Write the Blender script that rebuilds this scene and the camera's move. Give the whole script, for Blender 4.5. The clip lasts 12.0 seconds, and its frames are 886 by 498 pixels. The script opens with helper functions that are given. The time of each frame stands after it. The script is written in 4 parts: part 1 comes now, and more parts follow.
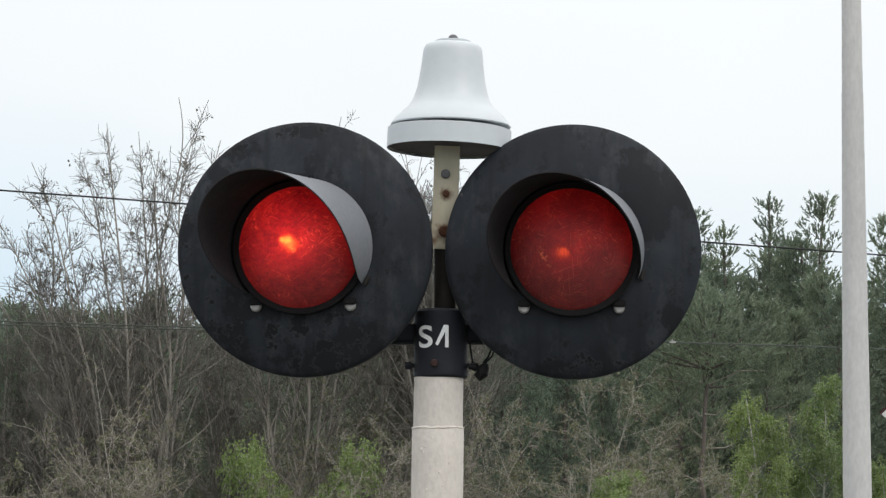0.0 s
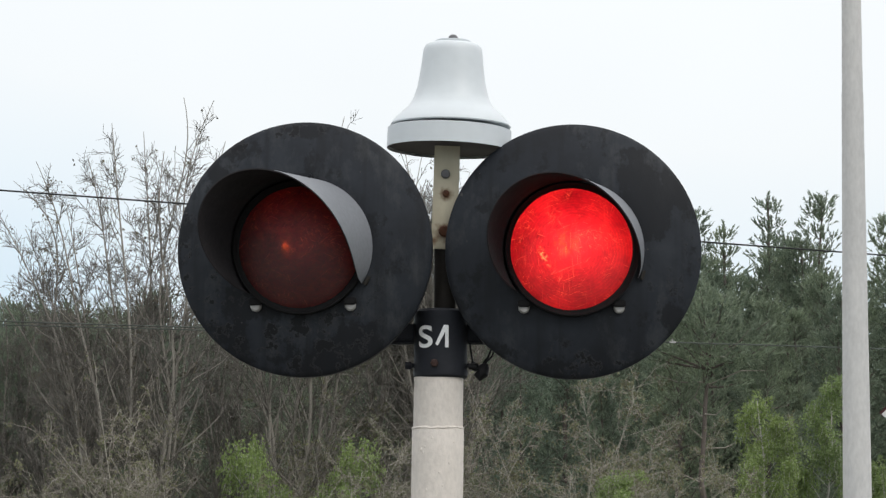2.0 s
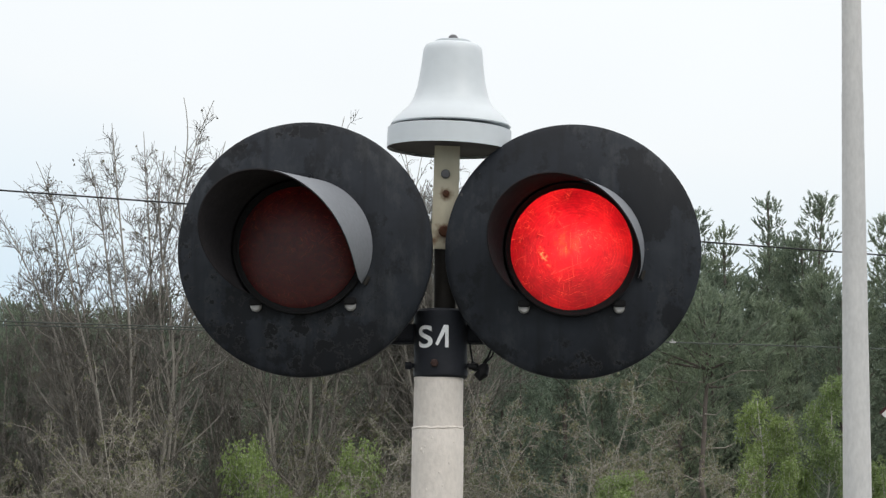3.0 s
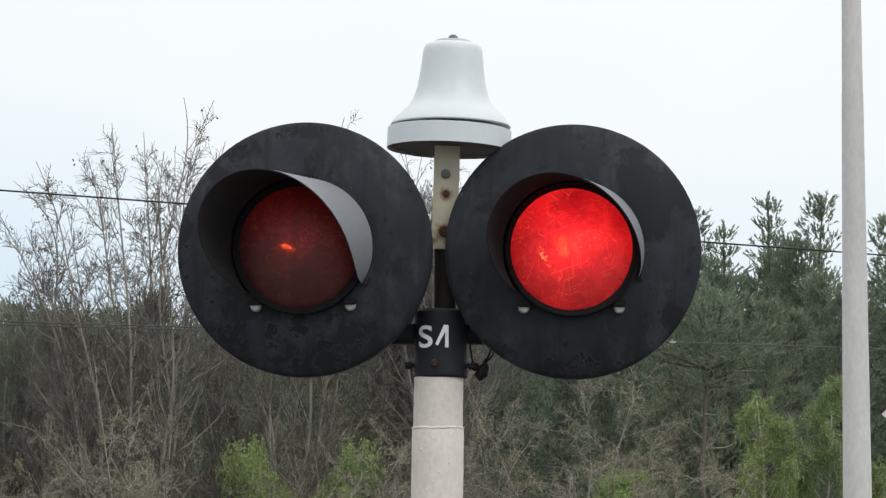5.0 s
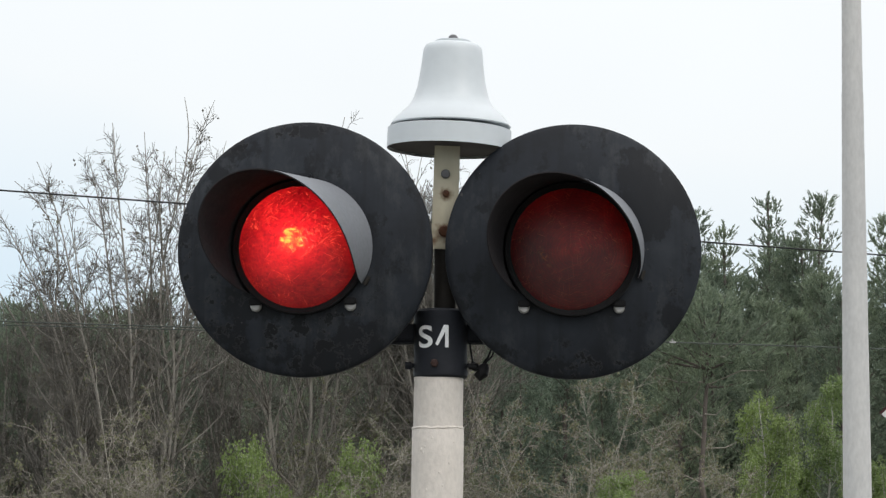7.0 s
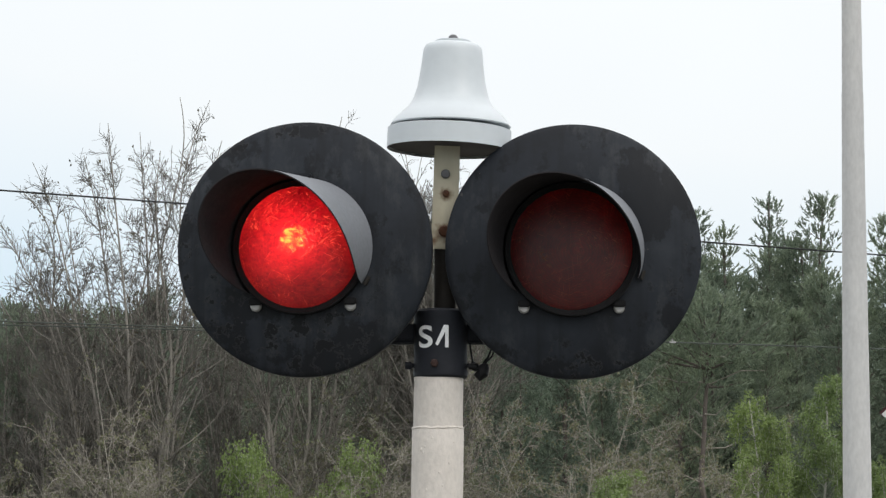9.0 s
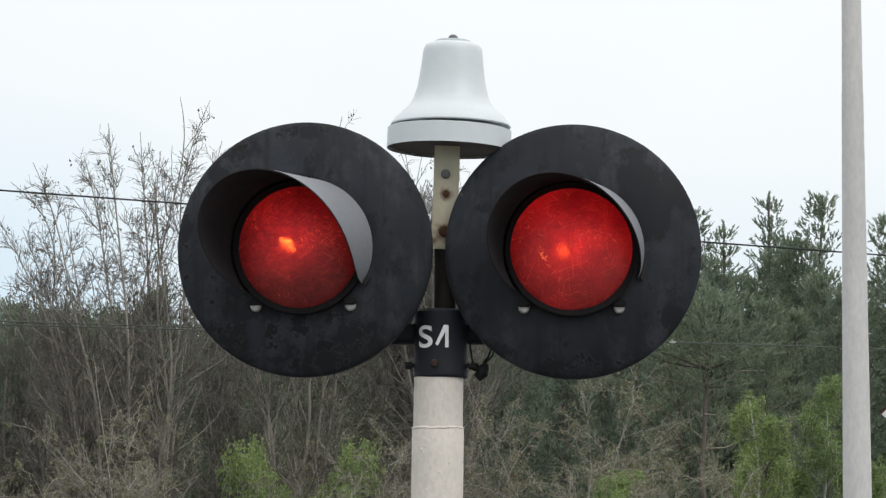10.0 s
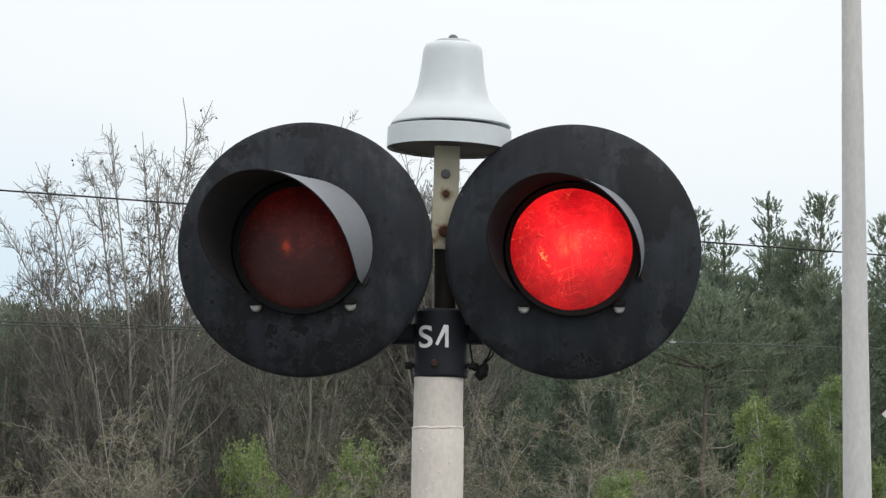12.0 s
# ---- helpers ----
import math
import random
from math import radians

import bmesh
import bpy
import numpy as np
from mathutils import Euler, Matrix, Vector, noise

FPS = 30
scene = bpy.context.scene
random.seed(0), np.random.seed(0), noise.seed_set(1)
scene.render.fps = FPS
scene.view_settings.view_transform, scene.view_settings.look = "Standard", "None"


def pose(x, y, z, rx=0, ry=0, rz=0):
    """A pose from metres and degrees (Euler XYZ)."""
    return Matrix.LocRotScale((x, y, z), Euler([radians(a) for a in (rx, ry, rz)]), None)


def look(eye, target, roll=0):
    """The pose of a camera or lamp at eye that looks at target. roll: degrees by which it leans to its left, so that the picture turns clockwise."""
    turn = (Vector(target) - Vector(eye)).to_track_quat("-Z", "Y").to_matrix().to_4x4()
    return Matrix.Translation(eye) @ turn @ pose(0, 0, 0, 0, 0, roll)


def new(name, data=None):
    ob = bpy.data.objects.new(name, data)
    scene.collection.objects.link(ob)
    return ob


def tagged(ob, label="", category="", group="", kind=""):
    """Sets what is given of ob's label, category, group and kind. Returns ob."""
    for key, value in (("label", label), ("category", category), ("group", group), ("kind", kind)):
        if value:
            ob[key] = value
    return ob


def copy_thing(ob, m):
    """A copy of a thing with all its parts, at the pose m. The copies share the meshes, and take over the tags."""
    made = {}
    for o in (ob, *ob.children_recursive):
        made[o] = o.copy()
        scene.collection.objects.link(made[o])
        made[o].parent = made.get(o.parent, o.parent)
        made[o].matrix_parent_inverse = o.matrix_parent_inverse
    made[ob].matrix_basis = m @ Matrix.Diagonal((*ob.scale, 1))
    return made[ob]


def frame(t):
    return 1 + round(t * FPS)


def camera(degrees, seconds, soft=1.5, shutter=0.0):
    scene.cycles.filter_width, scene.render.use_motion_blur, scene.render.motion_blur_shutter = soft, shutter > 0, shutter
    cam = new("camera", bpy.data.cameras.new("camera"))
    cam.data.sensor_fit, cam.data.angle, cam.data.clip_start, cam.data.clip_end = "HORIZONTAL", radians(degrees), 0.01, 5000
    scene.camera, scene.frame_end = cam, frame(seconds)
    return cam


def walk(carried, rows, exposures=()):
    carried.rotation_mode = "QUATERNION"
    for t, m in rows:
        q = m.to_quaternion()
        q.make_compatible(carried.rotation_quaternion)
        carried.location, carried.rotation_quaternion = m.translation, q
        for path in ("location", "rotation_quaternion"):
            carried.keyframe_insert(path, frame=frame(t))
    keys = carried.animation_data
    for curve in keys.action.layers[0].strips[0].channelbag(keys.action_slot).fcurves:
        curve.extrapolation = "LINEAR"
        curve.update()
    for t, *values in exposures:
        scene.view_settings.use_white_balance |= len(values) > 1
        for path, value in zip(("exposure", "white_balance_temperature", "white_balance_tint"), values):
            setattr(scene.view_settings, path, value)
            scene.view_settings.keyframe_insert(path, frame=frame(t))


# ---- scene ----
# ---------------------------------------------------------------- camera
cam = camera(15.47, 12.0, soft=1.35)
EYE = (0.0, -8.0, 1.6)
AIM = (0.0, 0.0, 2.5256)
walk(cam, [(0.0, look(EYE, AIM)), (12.0, look(EYE, AIM))], exposures=[(0.0, 0.0), (12.0, 0.0)])

# ---------------------------------------------------------------- world and sun
SUN_UP, SUN_TURN = radians(45), radians(138)
world = bpy.data.worlds.new("overcast_sky")
scene.world = world
world.use_nodes = True
wn, wl = world.node_tree.nodes, world.node_tree.links
wn.clear()
w_out = wn.new("ShaderNodeOutputWorld")
w_sky = wn.new("ShaderNodeTexSky")
w_sky.sky_type = "NISHITA"
w_sky.sun_disc = False
w_sky.sun_elevation, w_sky.sun_rotation = SUN_UP, SUN_TURN
w_bg = wn.new("ShaderNodeBackground")
w_bg.inputs["Strength"].default_value = 0.1
w_cloud = wn.new("ShaderNodeBackground")
w_cloud.inputs["Strength"].default_value = 1.0
w_co = wn.new("ShaderNodeTexCoord")
w_sep = wn.new("ShaderNodeSeparateXYZ")
w_noise = wn.new("ShaderNodeTexNoise")
w_noise.inputs["Scale"].default_value = 5.0
w_noise.inputs["Detail"].default_value = 3.0
w_add = wn.new("ShaderNodeMath")
w_add.operation = "MULTIPLY_ADD"
w_add.inputs[1].default_value = 0.16
w_ramp = wn.new("ShaderNodeValToRGB")
e = w_ramp.color_ramp.elements
e[0].position, e[0].color = 0.15, (0.70, 0.86, 0.99, 1)
e[1].position, e[1].color = 1.0, (1.75, 1.75, 1.75, 1)
mid = w_ramp.color_ramp.elements.new(0.245)
mid.color = (1.03, 1.055, 1.06, 1)
wl.new(w_co.outputs["Generated"], w_sep.inputs[0])
wl.new(w_co.outputs["Generated"], w_noise.inputs["Vector"])
wl.new(w_noise.outputs["Fac"], w_add.inputs[0])
wl.new(w_sep.outputs["Z"], w_add.inputs[2])
wl.new(w_add.outputs[0], w_ramp.inputs["Fac"])
wl.new(w_ramp.outputs["Color"], w_cloud.inputs["Color"])
wl.new(w_sky.outputs["Color"], w_bg.inputs["Color"])
w_mix = wn.new("ShaderNodeMixShader")
w_mix.inputs["Fac"].default_value = 0.85
wl.new(w_bg.outputs[0], w_mix.inputs[1])
wl.new(w_cloud.outputs[0], w_mix.inputs[2])
wl.new(w_mix.outputs[0], w_out.inputs["Surface"])

sun_data = bpy.data.lights.new("sun", "SUN")
sun_data.energy, sun_data.angle, sun_data.color = 0.95, radians(25), (1.0, 0.96, 0.9)
sun = new("sun", sun_data)
sun.matrix_basis = look((9, -10, 16), (0, 0, 2.5))


# ---------------------------------------------------------------- materials
def shader(name):
    m = bpy.data.materials.new(name)
    m.use_nodes = True
    return m, m.node_tree.nodes, m.node_tree.links, m.node_tree.nodes["Principled BSDF"]


def noise_node(nodes, links, scale, detail=4.0, stretch=None, rough=0.55):
    co = nodes.new("ShaderNodeTexCoord")
    tex = nodes.new("ShaderNodeTexNoise")
    tex.inputs["Scale"].default_value, tex.inputs["Detail"].default_value = scale, detail
    tex.inputs["Roughness"].default_value = rough
    if stretch:
        mp = nodes.new("ShaderNodeMapping")
        mp.inputs["Scale"].default_value = stretch
        links.new(co.outputs["Object"], mp.inputs["Vector"])
        links.new(mp.outputs[0], tex.inputs["Vector"])
    else:
        links.new(co.outputs["Object"], tex.inputs["Vector"])
    return tex.outputs["Fac"]


def ramp(nodes, links, fac, stops):
    r = nodes.new("ShaderNodeValToRGB")
    els = r.color_ramp.elements
    els[0].position, els[0].color = stops[0][0], (*stops[0][1], 1)
    els[1].position, els[1].color = stops[-1][0], (*stops[-1][1], 1)
    for p, c in stops[1:-1]:
        els.new(p).color = (*c, 1)
    links.new(fac, r.inputs["Fac"])
    return r.outputs["Color"]


def blend(nodes, links, fac, a, b, how="MIX"):
    m = nodes.new("ShaderNodeMix")
    m.data_type, m.blend_type = "RGBA", how
    for value, socket in ((fac, m.inputs[0]), (a, m.inputs[6]), (b, m.inputs[7])):
        if isinstance(value, (int, float)):
            socket.default_value = value
        elif isinstance(value, tuple):
            socket.default_value = (*value, 1)
        else:
            links.new(value, socket)
    return m.outputs[2]


def bump(nodes, links, bsdf, height, strength, distance=0.01):
    b = nodes.new("ShaderNodeBump")
    b.inputs["Strength"].default_value, b.inputs["Distance"].default_value = strength, distance
    links.new(height, b.inputs["Height"])
    links.new(b.outputs[0], bsdf.inputs["Normal"])


def worn(name, base, dark, scale, rough, metal=0.0, shine=0.5, stretch=None, stain=None, stain_at=(0.62, 0.75), stain_scale=9.0, relief=0.15, stain_stretch=None, grain=0.35):
    """Painted or bare surface: broad tone changes, fine grain, and stains with a shape of their own."""
    m, n, l, b = shader(name)
    broad = noise_node(n, l, scale, 5.0, stretch)
    col = ramp(n, l, broad, [(0.3, dark), (0.7, base)])
    fine = noise_node(n, l, scale * 14, 3.0, stretch)
    col = blend(n, l, grain, col, ramp(n, l, fine, [(0.3, tuple(c * 0.75 for c in base)), (0.7, tuple(min(1, c * 1.15) for c in base))]))
    if stain:
        spot = noise_node(n, l, stain_scale, 6.0, stain_stretch, 0.65)
        mask = ramp(n, l, spot, [(stain_at[0], (0, 0, 0)), (stain_at[1], (1, 1, 1))])
        col = blend(n, l, mask, col, stain)
    l.new(col, b.inputs["Base Color"])
    b.inputs["Metallic"].default_value = metal
    b.inputs["Specular IOR Level"].default_value = shine
    rr = ramp(n, l, broad, [(0.2, (rough * 0.8,) * 3), (0.8, (min(1, rough * 1.2),) * 3)])
    l.new(rr, b.inputs["Roughness"])
    bump(n, l, b, fine, relief, 0.004)
    return m


def board_paint():
    """Weathered black paint: blue-grey bloom, smudges, peeled patches with pale edges and dirt that has run down."""
    m, n, l, b = shader("black_board_paint")
    info = n.new("ShaderNodeObjectInfo")
    co = n.new("ShaderNodeTexCoord")
    away = n.new("ShaderNodeVectorMath")
    away.operation = "MULTIPLY_ADD"
    away.inputs[1].default_value = (1, 1, 1)
    l.new(co.outputs["Object"], away.inputs[0])
    l.new(info.outputs["Location"], away.inputs[2])

    def field(scale, detail, stretch=None, rough=0.55):
        tex = n.new("ShaderNodeTexNoise")
        tex.inputs["Scale"].default_value, tex.inputs["Detail"].default_value, tex.inputs["Roughness"].default_value = scale, detail, rough
        mp = n.new("ShaderNodeMapping")
        mp.inputs["Scale"].default_value = stretch or (1, 1, 1)
        l.new(away.outputs[0], mp.inputs["Vector"])
        l.new(mp.outputs[0], tex.inputs["Vector"])
        return tex.outputs["Fac"]

    broad = field(4.0, 5.0, None, 0.62)
    col = ramp(n, l, broad, [(0.32, (0.0065, 0.0078, 0.0108)), (0.50, (0.0145, 0.0176, 0.0236)), (0.68, (0.028, 0.0325, 0.0395))])
    smudge = ramp(n, l, field(13.0, 6.0, (1.0, 1.0, 0.55), 0.7), [(0.50, (0, 0, 0)), (0.72, (0.9, 0.9, 0.9))])
    col = blend(n, l, smudge, col, (0.040, 0.0435, 0.048))
    zone = ramp(n, l, field(6.5, 7.0, (1.0, 1.0, 0.8), 0.68), [(0.515, (0, 0, 0)), (0.56, (0.85, 0.85, 0.85))])
    col = blend(n, l, zone, col, (0.0058, 0.0067, 0.0090))
    run = ramp(n, l, field(9.0, 4.0, (3.2, 1.0, 0.16)), [(0.52, (0, 0, 0)), (0.72, (0.6, 0.6, 0.6))])
    col = blend(n, l, run, col, (0.0062, 0.0068, 0.0085))
    area = ramp(n, l, field(2.6, 2.0), [(0.51, (0, 0, 0)), (0.60, (1, 1, 1))])
    flake = field(24.0, 7.0, None, 0.66)
    rim = blend(n, l, 1.0, ramp(n, l, flake, [(0.545, (0, 0, 0)), (0.57, (0.6, 0.6, 0.6)), (0.60, (0, 0, 0))]), area, "MULTIPLY")
    patch = blend(n, l, 1.0, ramp(n, l, flake, [(0.575, (0, 0, 0)), (0.60, (1, 1, 1))]), area, "MULTIPLY")
    col = blend(n, l, rim, col, (0.034, 0.034, 0.036))
    col = blend(n, l, patch, col, (0.0058, 0.0064, 0.0080))
    chip = ramp(n, l, field(55.0, 3.0), [(0.73, (0, 0, 0)), (0.76, (1, 1, 1))])
    col = blend(n, l, chip, col, (0.055, 0.055, 0.056))
    l.new(col, b.inputs["Base Color"])
    b.inputs["Specular IOR Level"].default_value = 0.24
    l.new(ramp(n, l, broad, [(0.2, (0.48, 0.48, 0.48)), (0.8, (0.72, 0.72, 0.72))]), b.inputs["Roughness"])
    bump(n, l, b, blend(n, l, 0.35, patch, smudge), 0.5, 0.002)
    return m


M_BLACK = board_paint()
M_DARK = worn("dark_grey_paint", (0.0125, 0.014, 0.0195), (0.007, 0.008, 0.0108), 8.0, 0.6, shine=0.25, stain=(0.03, 0.02, 0.014), stain_at=(0.68, 0.74), stain_scale=24.0)
M_RING = worn("black_ring_paint", (0.016, 0.0155, 0.016), (0.010, 0.0098, 0.0105), 8.0, 0.8, shine=0.08)
M_RISER = worn("brown_black_riser_paint", (0.028, 0.024, 0.020), (0.017, 0.015, 0.013), 8.0, 0.7, shine=0.25)
M_VISOR_OUT = worn("grey_visor_paint", (0.215, 0.226, 0.246), (0.185, 0.194, 0.211), 6.0, 0.5, stain=(0.07, 0.07, 0.07), stain_at=(0.72, 0.76), stain_scale=40.0)
M_VISOR_IN = worn("black_visor_lining", (0.042, 0.0385, 0.0405), (0.025, 0.0235, 0.0252), 7.0, 0.9, shine=0.0)
M_BELL = worn("white_bell_enamel", (0.585, 0.622, 0.645), (0.570, 0.607, 0.630), 2.0, 0.40, stain=(0.535, 0.58, 0.595), stain_at=(0.62, 0.95), stain_scale=6.0, relief=0.02, stain_stretch=(1.0, 1.0, 0.5), grain=0.12)
M_UNDER = worn("dark_bell_underside", (0.10, 0.085, 0.085), (0.055, 0.048, 0.048), 9.0, 0.7)


def stem_paint():
    """Cream paint, rust bled out round the two lower bolts and along the foot."""
    m, n, l, b = shader("cream_stem_paint")
    col = ramp(n, l, noise_node(n, l, 14.0, 4.0, (1, 1, 0.4)), [(0.3, (0.47, 0.42, 0.30)), (0.7, (0.65, 0.60, 0.45))])
    co = n.new("ShaderNodeTexCoord")
    rag = noise_node(n, l, 70.0, 5.0)
    for cx, cz, reach in ((0.0005, 2.657, 0.019), (-0.001, 2.563, 0.026), (0.03, 2.528, 0.014), (-0.03, 2.54, 0.013)):
        far = n.new("ShaderNodeVectorMath")
        far.operation = "DISTANCE"
        far.inputs[1].default_value = (cx, -0.03, cz)
        l.new(co.outputs["Object"], far.inputs[0])
        mix = n.new("ShaderNodeMath")
        mix.operation = "MULTIPLY_ADD"
        mix.inputs[1].default_value = reach * 1.6
        l.new(rag, mix.inputs[0])
        l.new(far.outputs["Value"], mix.inputs[2])
        mask = ramp(n, l, mix.outputs[0], [(reach * 1.05, (1, 1, 1)), (reach * 1.9, (0, 0, 0))])
        col = blend(n, l, mask, col, (0.17, 0.075, 0.03))
    l.new(col, b.inputs["Base Color"])
    b.inputs["Roughness"].default_value = 0.6
    bump(n, l, b, rag, 0.2, 0.002)
    return m


M_CREAM = stem_paint()
M_RUST = worn("rust", (0.13, 0.05, 0.022), (0.05, 0.022, 0.014), 60.0, 0.85, relief=0.5)
M_OLDRUST = worn("dull_dark_rust", (0.045, 0.021, 0.016), (0.022, 0.012, 0.010), 60.0, 0.9, relief=0.5)
M_NUT = worn("dull_nut_steel", (0.16, 0.16, 0.165), (0.10, 0.10, 0.105), 60.0, 0.5, metal=0.3)
M_POLE = worn("pole_white_paint", (0.70, 0.642, 0.585), (0.61, 0.558, 0.505), 7.0, 0.6, stretch=(1, 1, 0.6), stain=(0.50, 0.435, 0.36), stain_at=(0.645, 0.70), stain_scale=34.0, relief=0.35)
M_POST = worn("galvanised_post", (0.575, 0.565, 0.55), (0.45, 0.445, 0.44), 2.2, 0.6, metal=0.0, stretch=(2, 2, 0.9), stain=(0.40, 0.40, 0.41), stain_at=(0.60, 0.75), stain_scale=6.0, stain_stretch=(2.5, 2.5, 0.5))
M_WHITE = worn("white_letter_paint", (0.80, 0.80, 0.80), (0.68, 0.68, 0.69), 30.0, 0.5)
M_RUBBER = worn("black_rubber", (0.007, 0.007, 0.0075), (0.004, 0.004, 0.0045), 30.0, 0.6, shine=0.2)
M_WIRE = worn("copper_wire_weathered", (0.07, 0.082, 0.07), (0.045, 0.053, 0.045), 2.0, 0.6, metal=0.1)
M_WIRE_DARK = worn("tarnished_wire", (0.016, 0.018, 0.018), (0.01, 0.011, 0.011), 2.0, 0.6, metal=0.1)
M_STUD = worn("pale_stud_metal", (0.42, 0.41, 0.40), (0.30, 0.29, 0.28), 40.0, 0.4, metal=0.2)
M_REFLECT = worn("housing_lining", (0.10, 0.10, 0.10), (0.08, 0.08, 0.08), 12.0, 0.6)
M_GROUND = worn("rough_grass_ground", (0.105, 0.105, 0.085), (0.07, 0.07, 0.06), 0.35, 0.95, stain=(0.12, 0.11, 0.10), stain_at=(0.5, 0.62), stain_scale=0.8, relief=0.6)


def lens_material(name, hot, seed, bright, peep, cuts, rings, crack=None):
    """Ribbed, scratched red signal glass that passes and scatters the lamp's light."""
    m, n, l, b = shader(name)
    co = n.new("ShaderNodeTexCoord")

    def scratches(turn, long_, thin, cut):
        mp = n.new("ShaderNodeMapping")
        mp.vector_type = "TEXTURE"
        mp.inputs["Location"].default_value = (0.1 * seed, 0.3 * seed, 0.07 * seed)
        mp.inputs["Rotation"].default_value = (0, radians(turn), 0)
        mp.inputs["Scale"].default_value = (1 / long_, 1, 1 / thin)
        l.new(co.outputs["Object"], mp.inputs["Vector"])
        tex = n.new("ShaderNodeTexNoise")
        tex.inputs["Scale"].default_value, tex.inputs["Detail"].default_value = 1.0, 1.0
        l.new(mp.outputs[0], tex.inputs["Vector"])
        return ramp(n, l, tex.outputs["Fac"], [(cut, (0, 0, 0)), (cut + 0.05, (1, 1, 1))])

    long_marks = short_marks = None
    for turn, long_, thin, cut in cuts:
        mark = scratches(turn, long_, thin, cut)
        long_marks = mark if long_marks is None else blend(n, l, 1.0, long_marks, mark, "ADD")
    for turn in (8, 52, 97, 140):
        mark = scratches(turn + 11 * seed, 46, 520, 0.69)
        short_marks = mark if short_marks is None else blend(n, l, 1.0, short_marks, mark, "ADD")

    # ribs run in rings round the middle of the glass
    mid_ = n.new("ShaderNodeVectorMath")
    mid_.operation = "DISTANCE"
    mid_.inputs[1].default_value = (0.004, -0.03, -0.004)
    l.new(co.outputs["Object"], mid_.inputs[0])
    wave = n.new("ShaderNodeMath")
    wave.operation = "SINE"
    wide = n.new("ShaderNodeMath")
    wide.operation = "MULTIPLY_ADD"
    wide.inputs[1].default_value = 900.0
    l.new(mid_.outputs["Value"], wide.inputs[0])
    wobble = n.new("ShaderNodeMath")
    wobble.operation = "MULTIPLY"
    wobble.inputs[1].default_value = 9.0
    l.new(noise_node(n, l, 14.0, 3.0), wobble.inputs[0])
    l.new(wobble.outputs[0], wide.inputs[2])
    l.new(wide.outputs[0], wave.inputs[0])
    ring = ramp(n, l, wave.outputs[0], [(0.0, (1 - rings,) * 3), (0.9, (1, 1, 1))])

    cloud = noise_node(n, l, 9.0 + seed, 3.0)
    grain = noise_node(n, l, 120.0, 3.0)
    tone = ramp(n, l, cloud, [(0.34, (0.20 * bright, 0.0022 * bright, 0.006 * bright)), (0.50, (0.31 * bright, 0.0034 * bright, 0.009 * bright)), (0.66, (0.46 * bright, 0.0070 * bright, 0.013 * bright))])
    tone = blend(n, l, 0.25, tone, ramp(n, l, grain, [(0.36, (0.07, 0.0008, 0.002)), (0.68, (0.55, 0.008, 0.013))]))
    tone = blend(n, l, 1.0, tone, ring, "MULTIPLY")
    near = ramp(n, l, noise_node(n, l, 13.0 + seed, 2.0), [(0.50, (0.0, 0.0, 0.0)), (0.62, (0.9, 0.9, 0.9))])
    tone = blend(n, l, blend(n, l, 1.0, short_marks, near, "MULTIPLY"), tone, hot)
    tone = blend(n, l, blend(n, l, 0.62, (0, 0, 0), long_marks), tone, hot)
    if crack:
        mp = n.new("ShaderNodeMapping")
        mp.vector_type = "TEXTURE"
        mp.inputs["Location"].default_value = (crack[0], -0.03, crack[1])
        mp.inputs["Rotation"].default_value = (0, radians(crack[2]), 0)
        mp.inputs["Scale"].default_value = (0.034, 1.0, 0.010)
        l.new(co.outputs["Object"], mp.inputs["Vector"])
        far = n.new("ShaderNodeVectorMath")
        far.operation = "LENGTH"
        l.new(mp.outputs[0], far.inputs[0])
        spot = ramp(n, l, far.outputs["Value"], [(0.35, (1, 1, 1)), (1.0, (0, 0, 0))])
        chips = ramp(n, l, noise_node(n, l, 75.0, 4.0, None, 0.7), [(0.46, (0, 0, 0)), (0.56, (1, 1, 1))])
        tone = blend(n, l, blend(n, l, 1.0, spot, chips, "MULTIPLY"), tone, (1.0, 0.20, 0.08))
    trans = n.new("ShaderNodeBsdfTranslucent")
    l.new(tone, trans.inputs["Color"])
    clear = n.new("ShaderNodeBsdfRefraction")
    l.new(ramp(n, l, noise_node(n, l, 46.0, 6.0, (1.0, 1.0, 1.9), 0.72), [(0.46, (peep * 0.15, peep * 0.01, peep * 0.003)), (0.62, (peep * 2.6, peep * 0.36, peep * 0.05))]), clear.inputs["Color"])
    clear.inputs["Roughness"].default_value = 0.38
    clear.inputs["IOR"].default_value = 1.35
    ribs = n.new("ShaderNodeBump")
    ribs.inputs["Strength"].default_value, ribs.inputs["Distance"].default_value = 1.0, 0.009
    l.new(blend(n, l, 0.75, long_marks, noise_node(n, l, 38.0, 2.0)), ribs.inputs["Height"])
    l.new(ribs.outputs[0], clear.inputs["Normal"])
    body = ramp(n, l, cloud, [(0.3, (0.052, 0.0125, 0.0120)), (0.7, (0.068, 0.0205, 0.0180))])
    l.new(body, b.inputs["Base Color"])
    b.inputs["Roughness"].default_value = 0.45
    b.inputs["Specular IOR Level"].default_value = 0.3
    bump(n, l, b, grain, 0.2, 0.004)
    add = n.new("ShaderNodeAddShader")
    l.new(b.outputs[0], add.inputs[0])
    l.new(trans.outputs[0], add.inputs[1])
    both = n.new("ShaderNodeAddShader")
    l.new(add.outputs[0], both.inputs[0])
    l.new(clear.outputs[0], both.inputs[1])
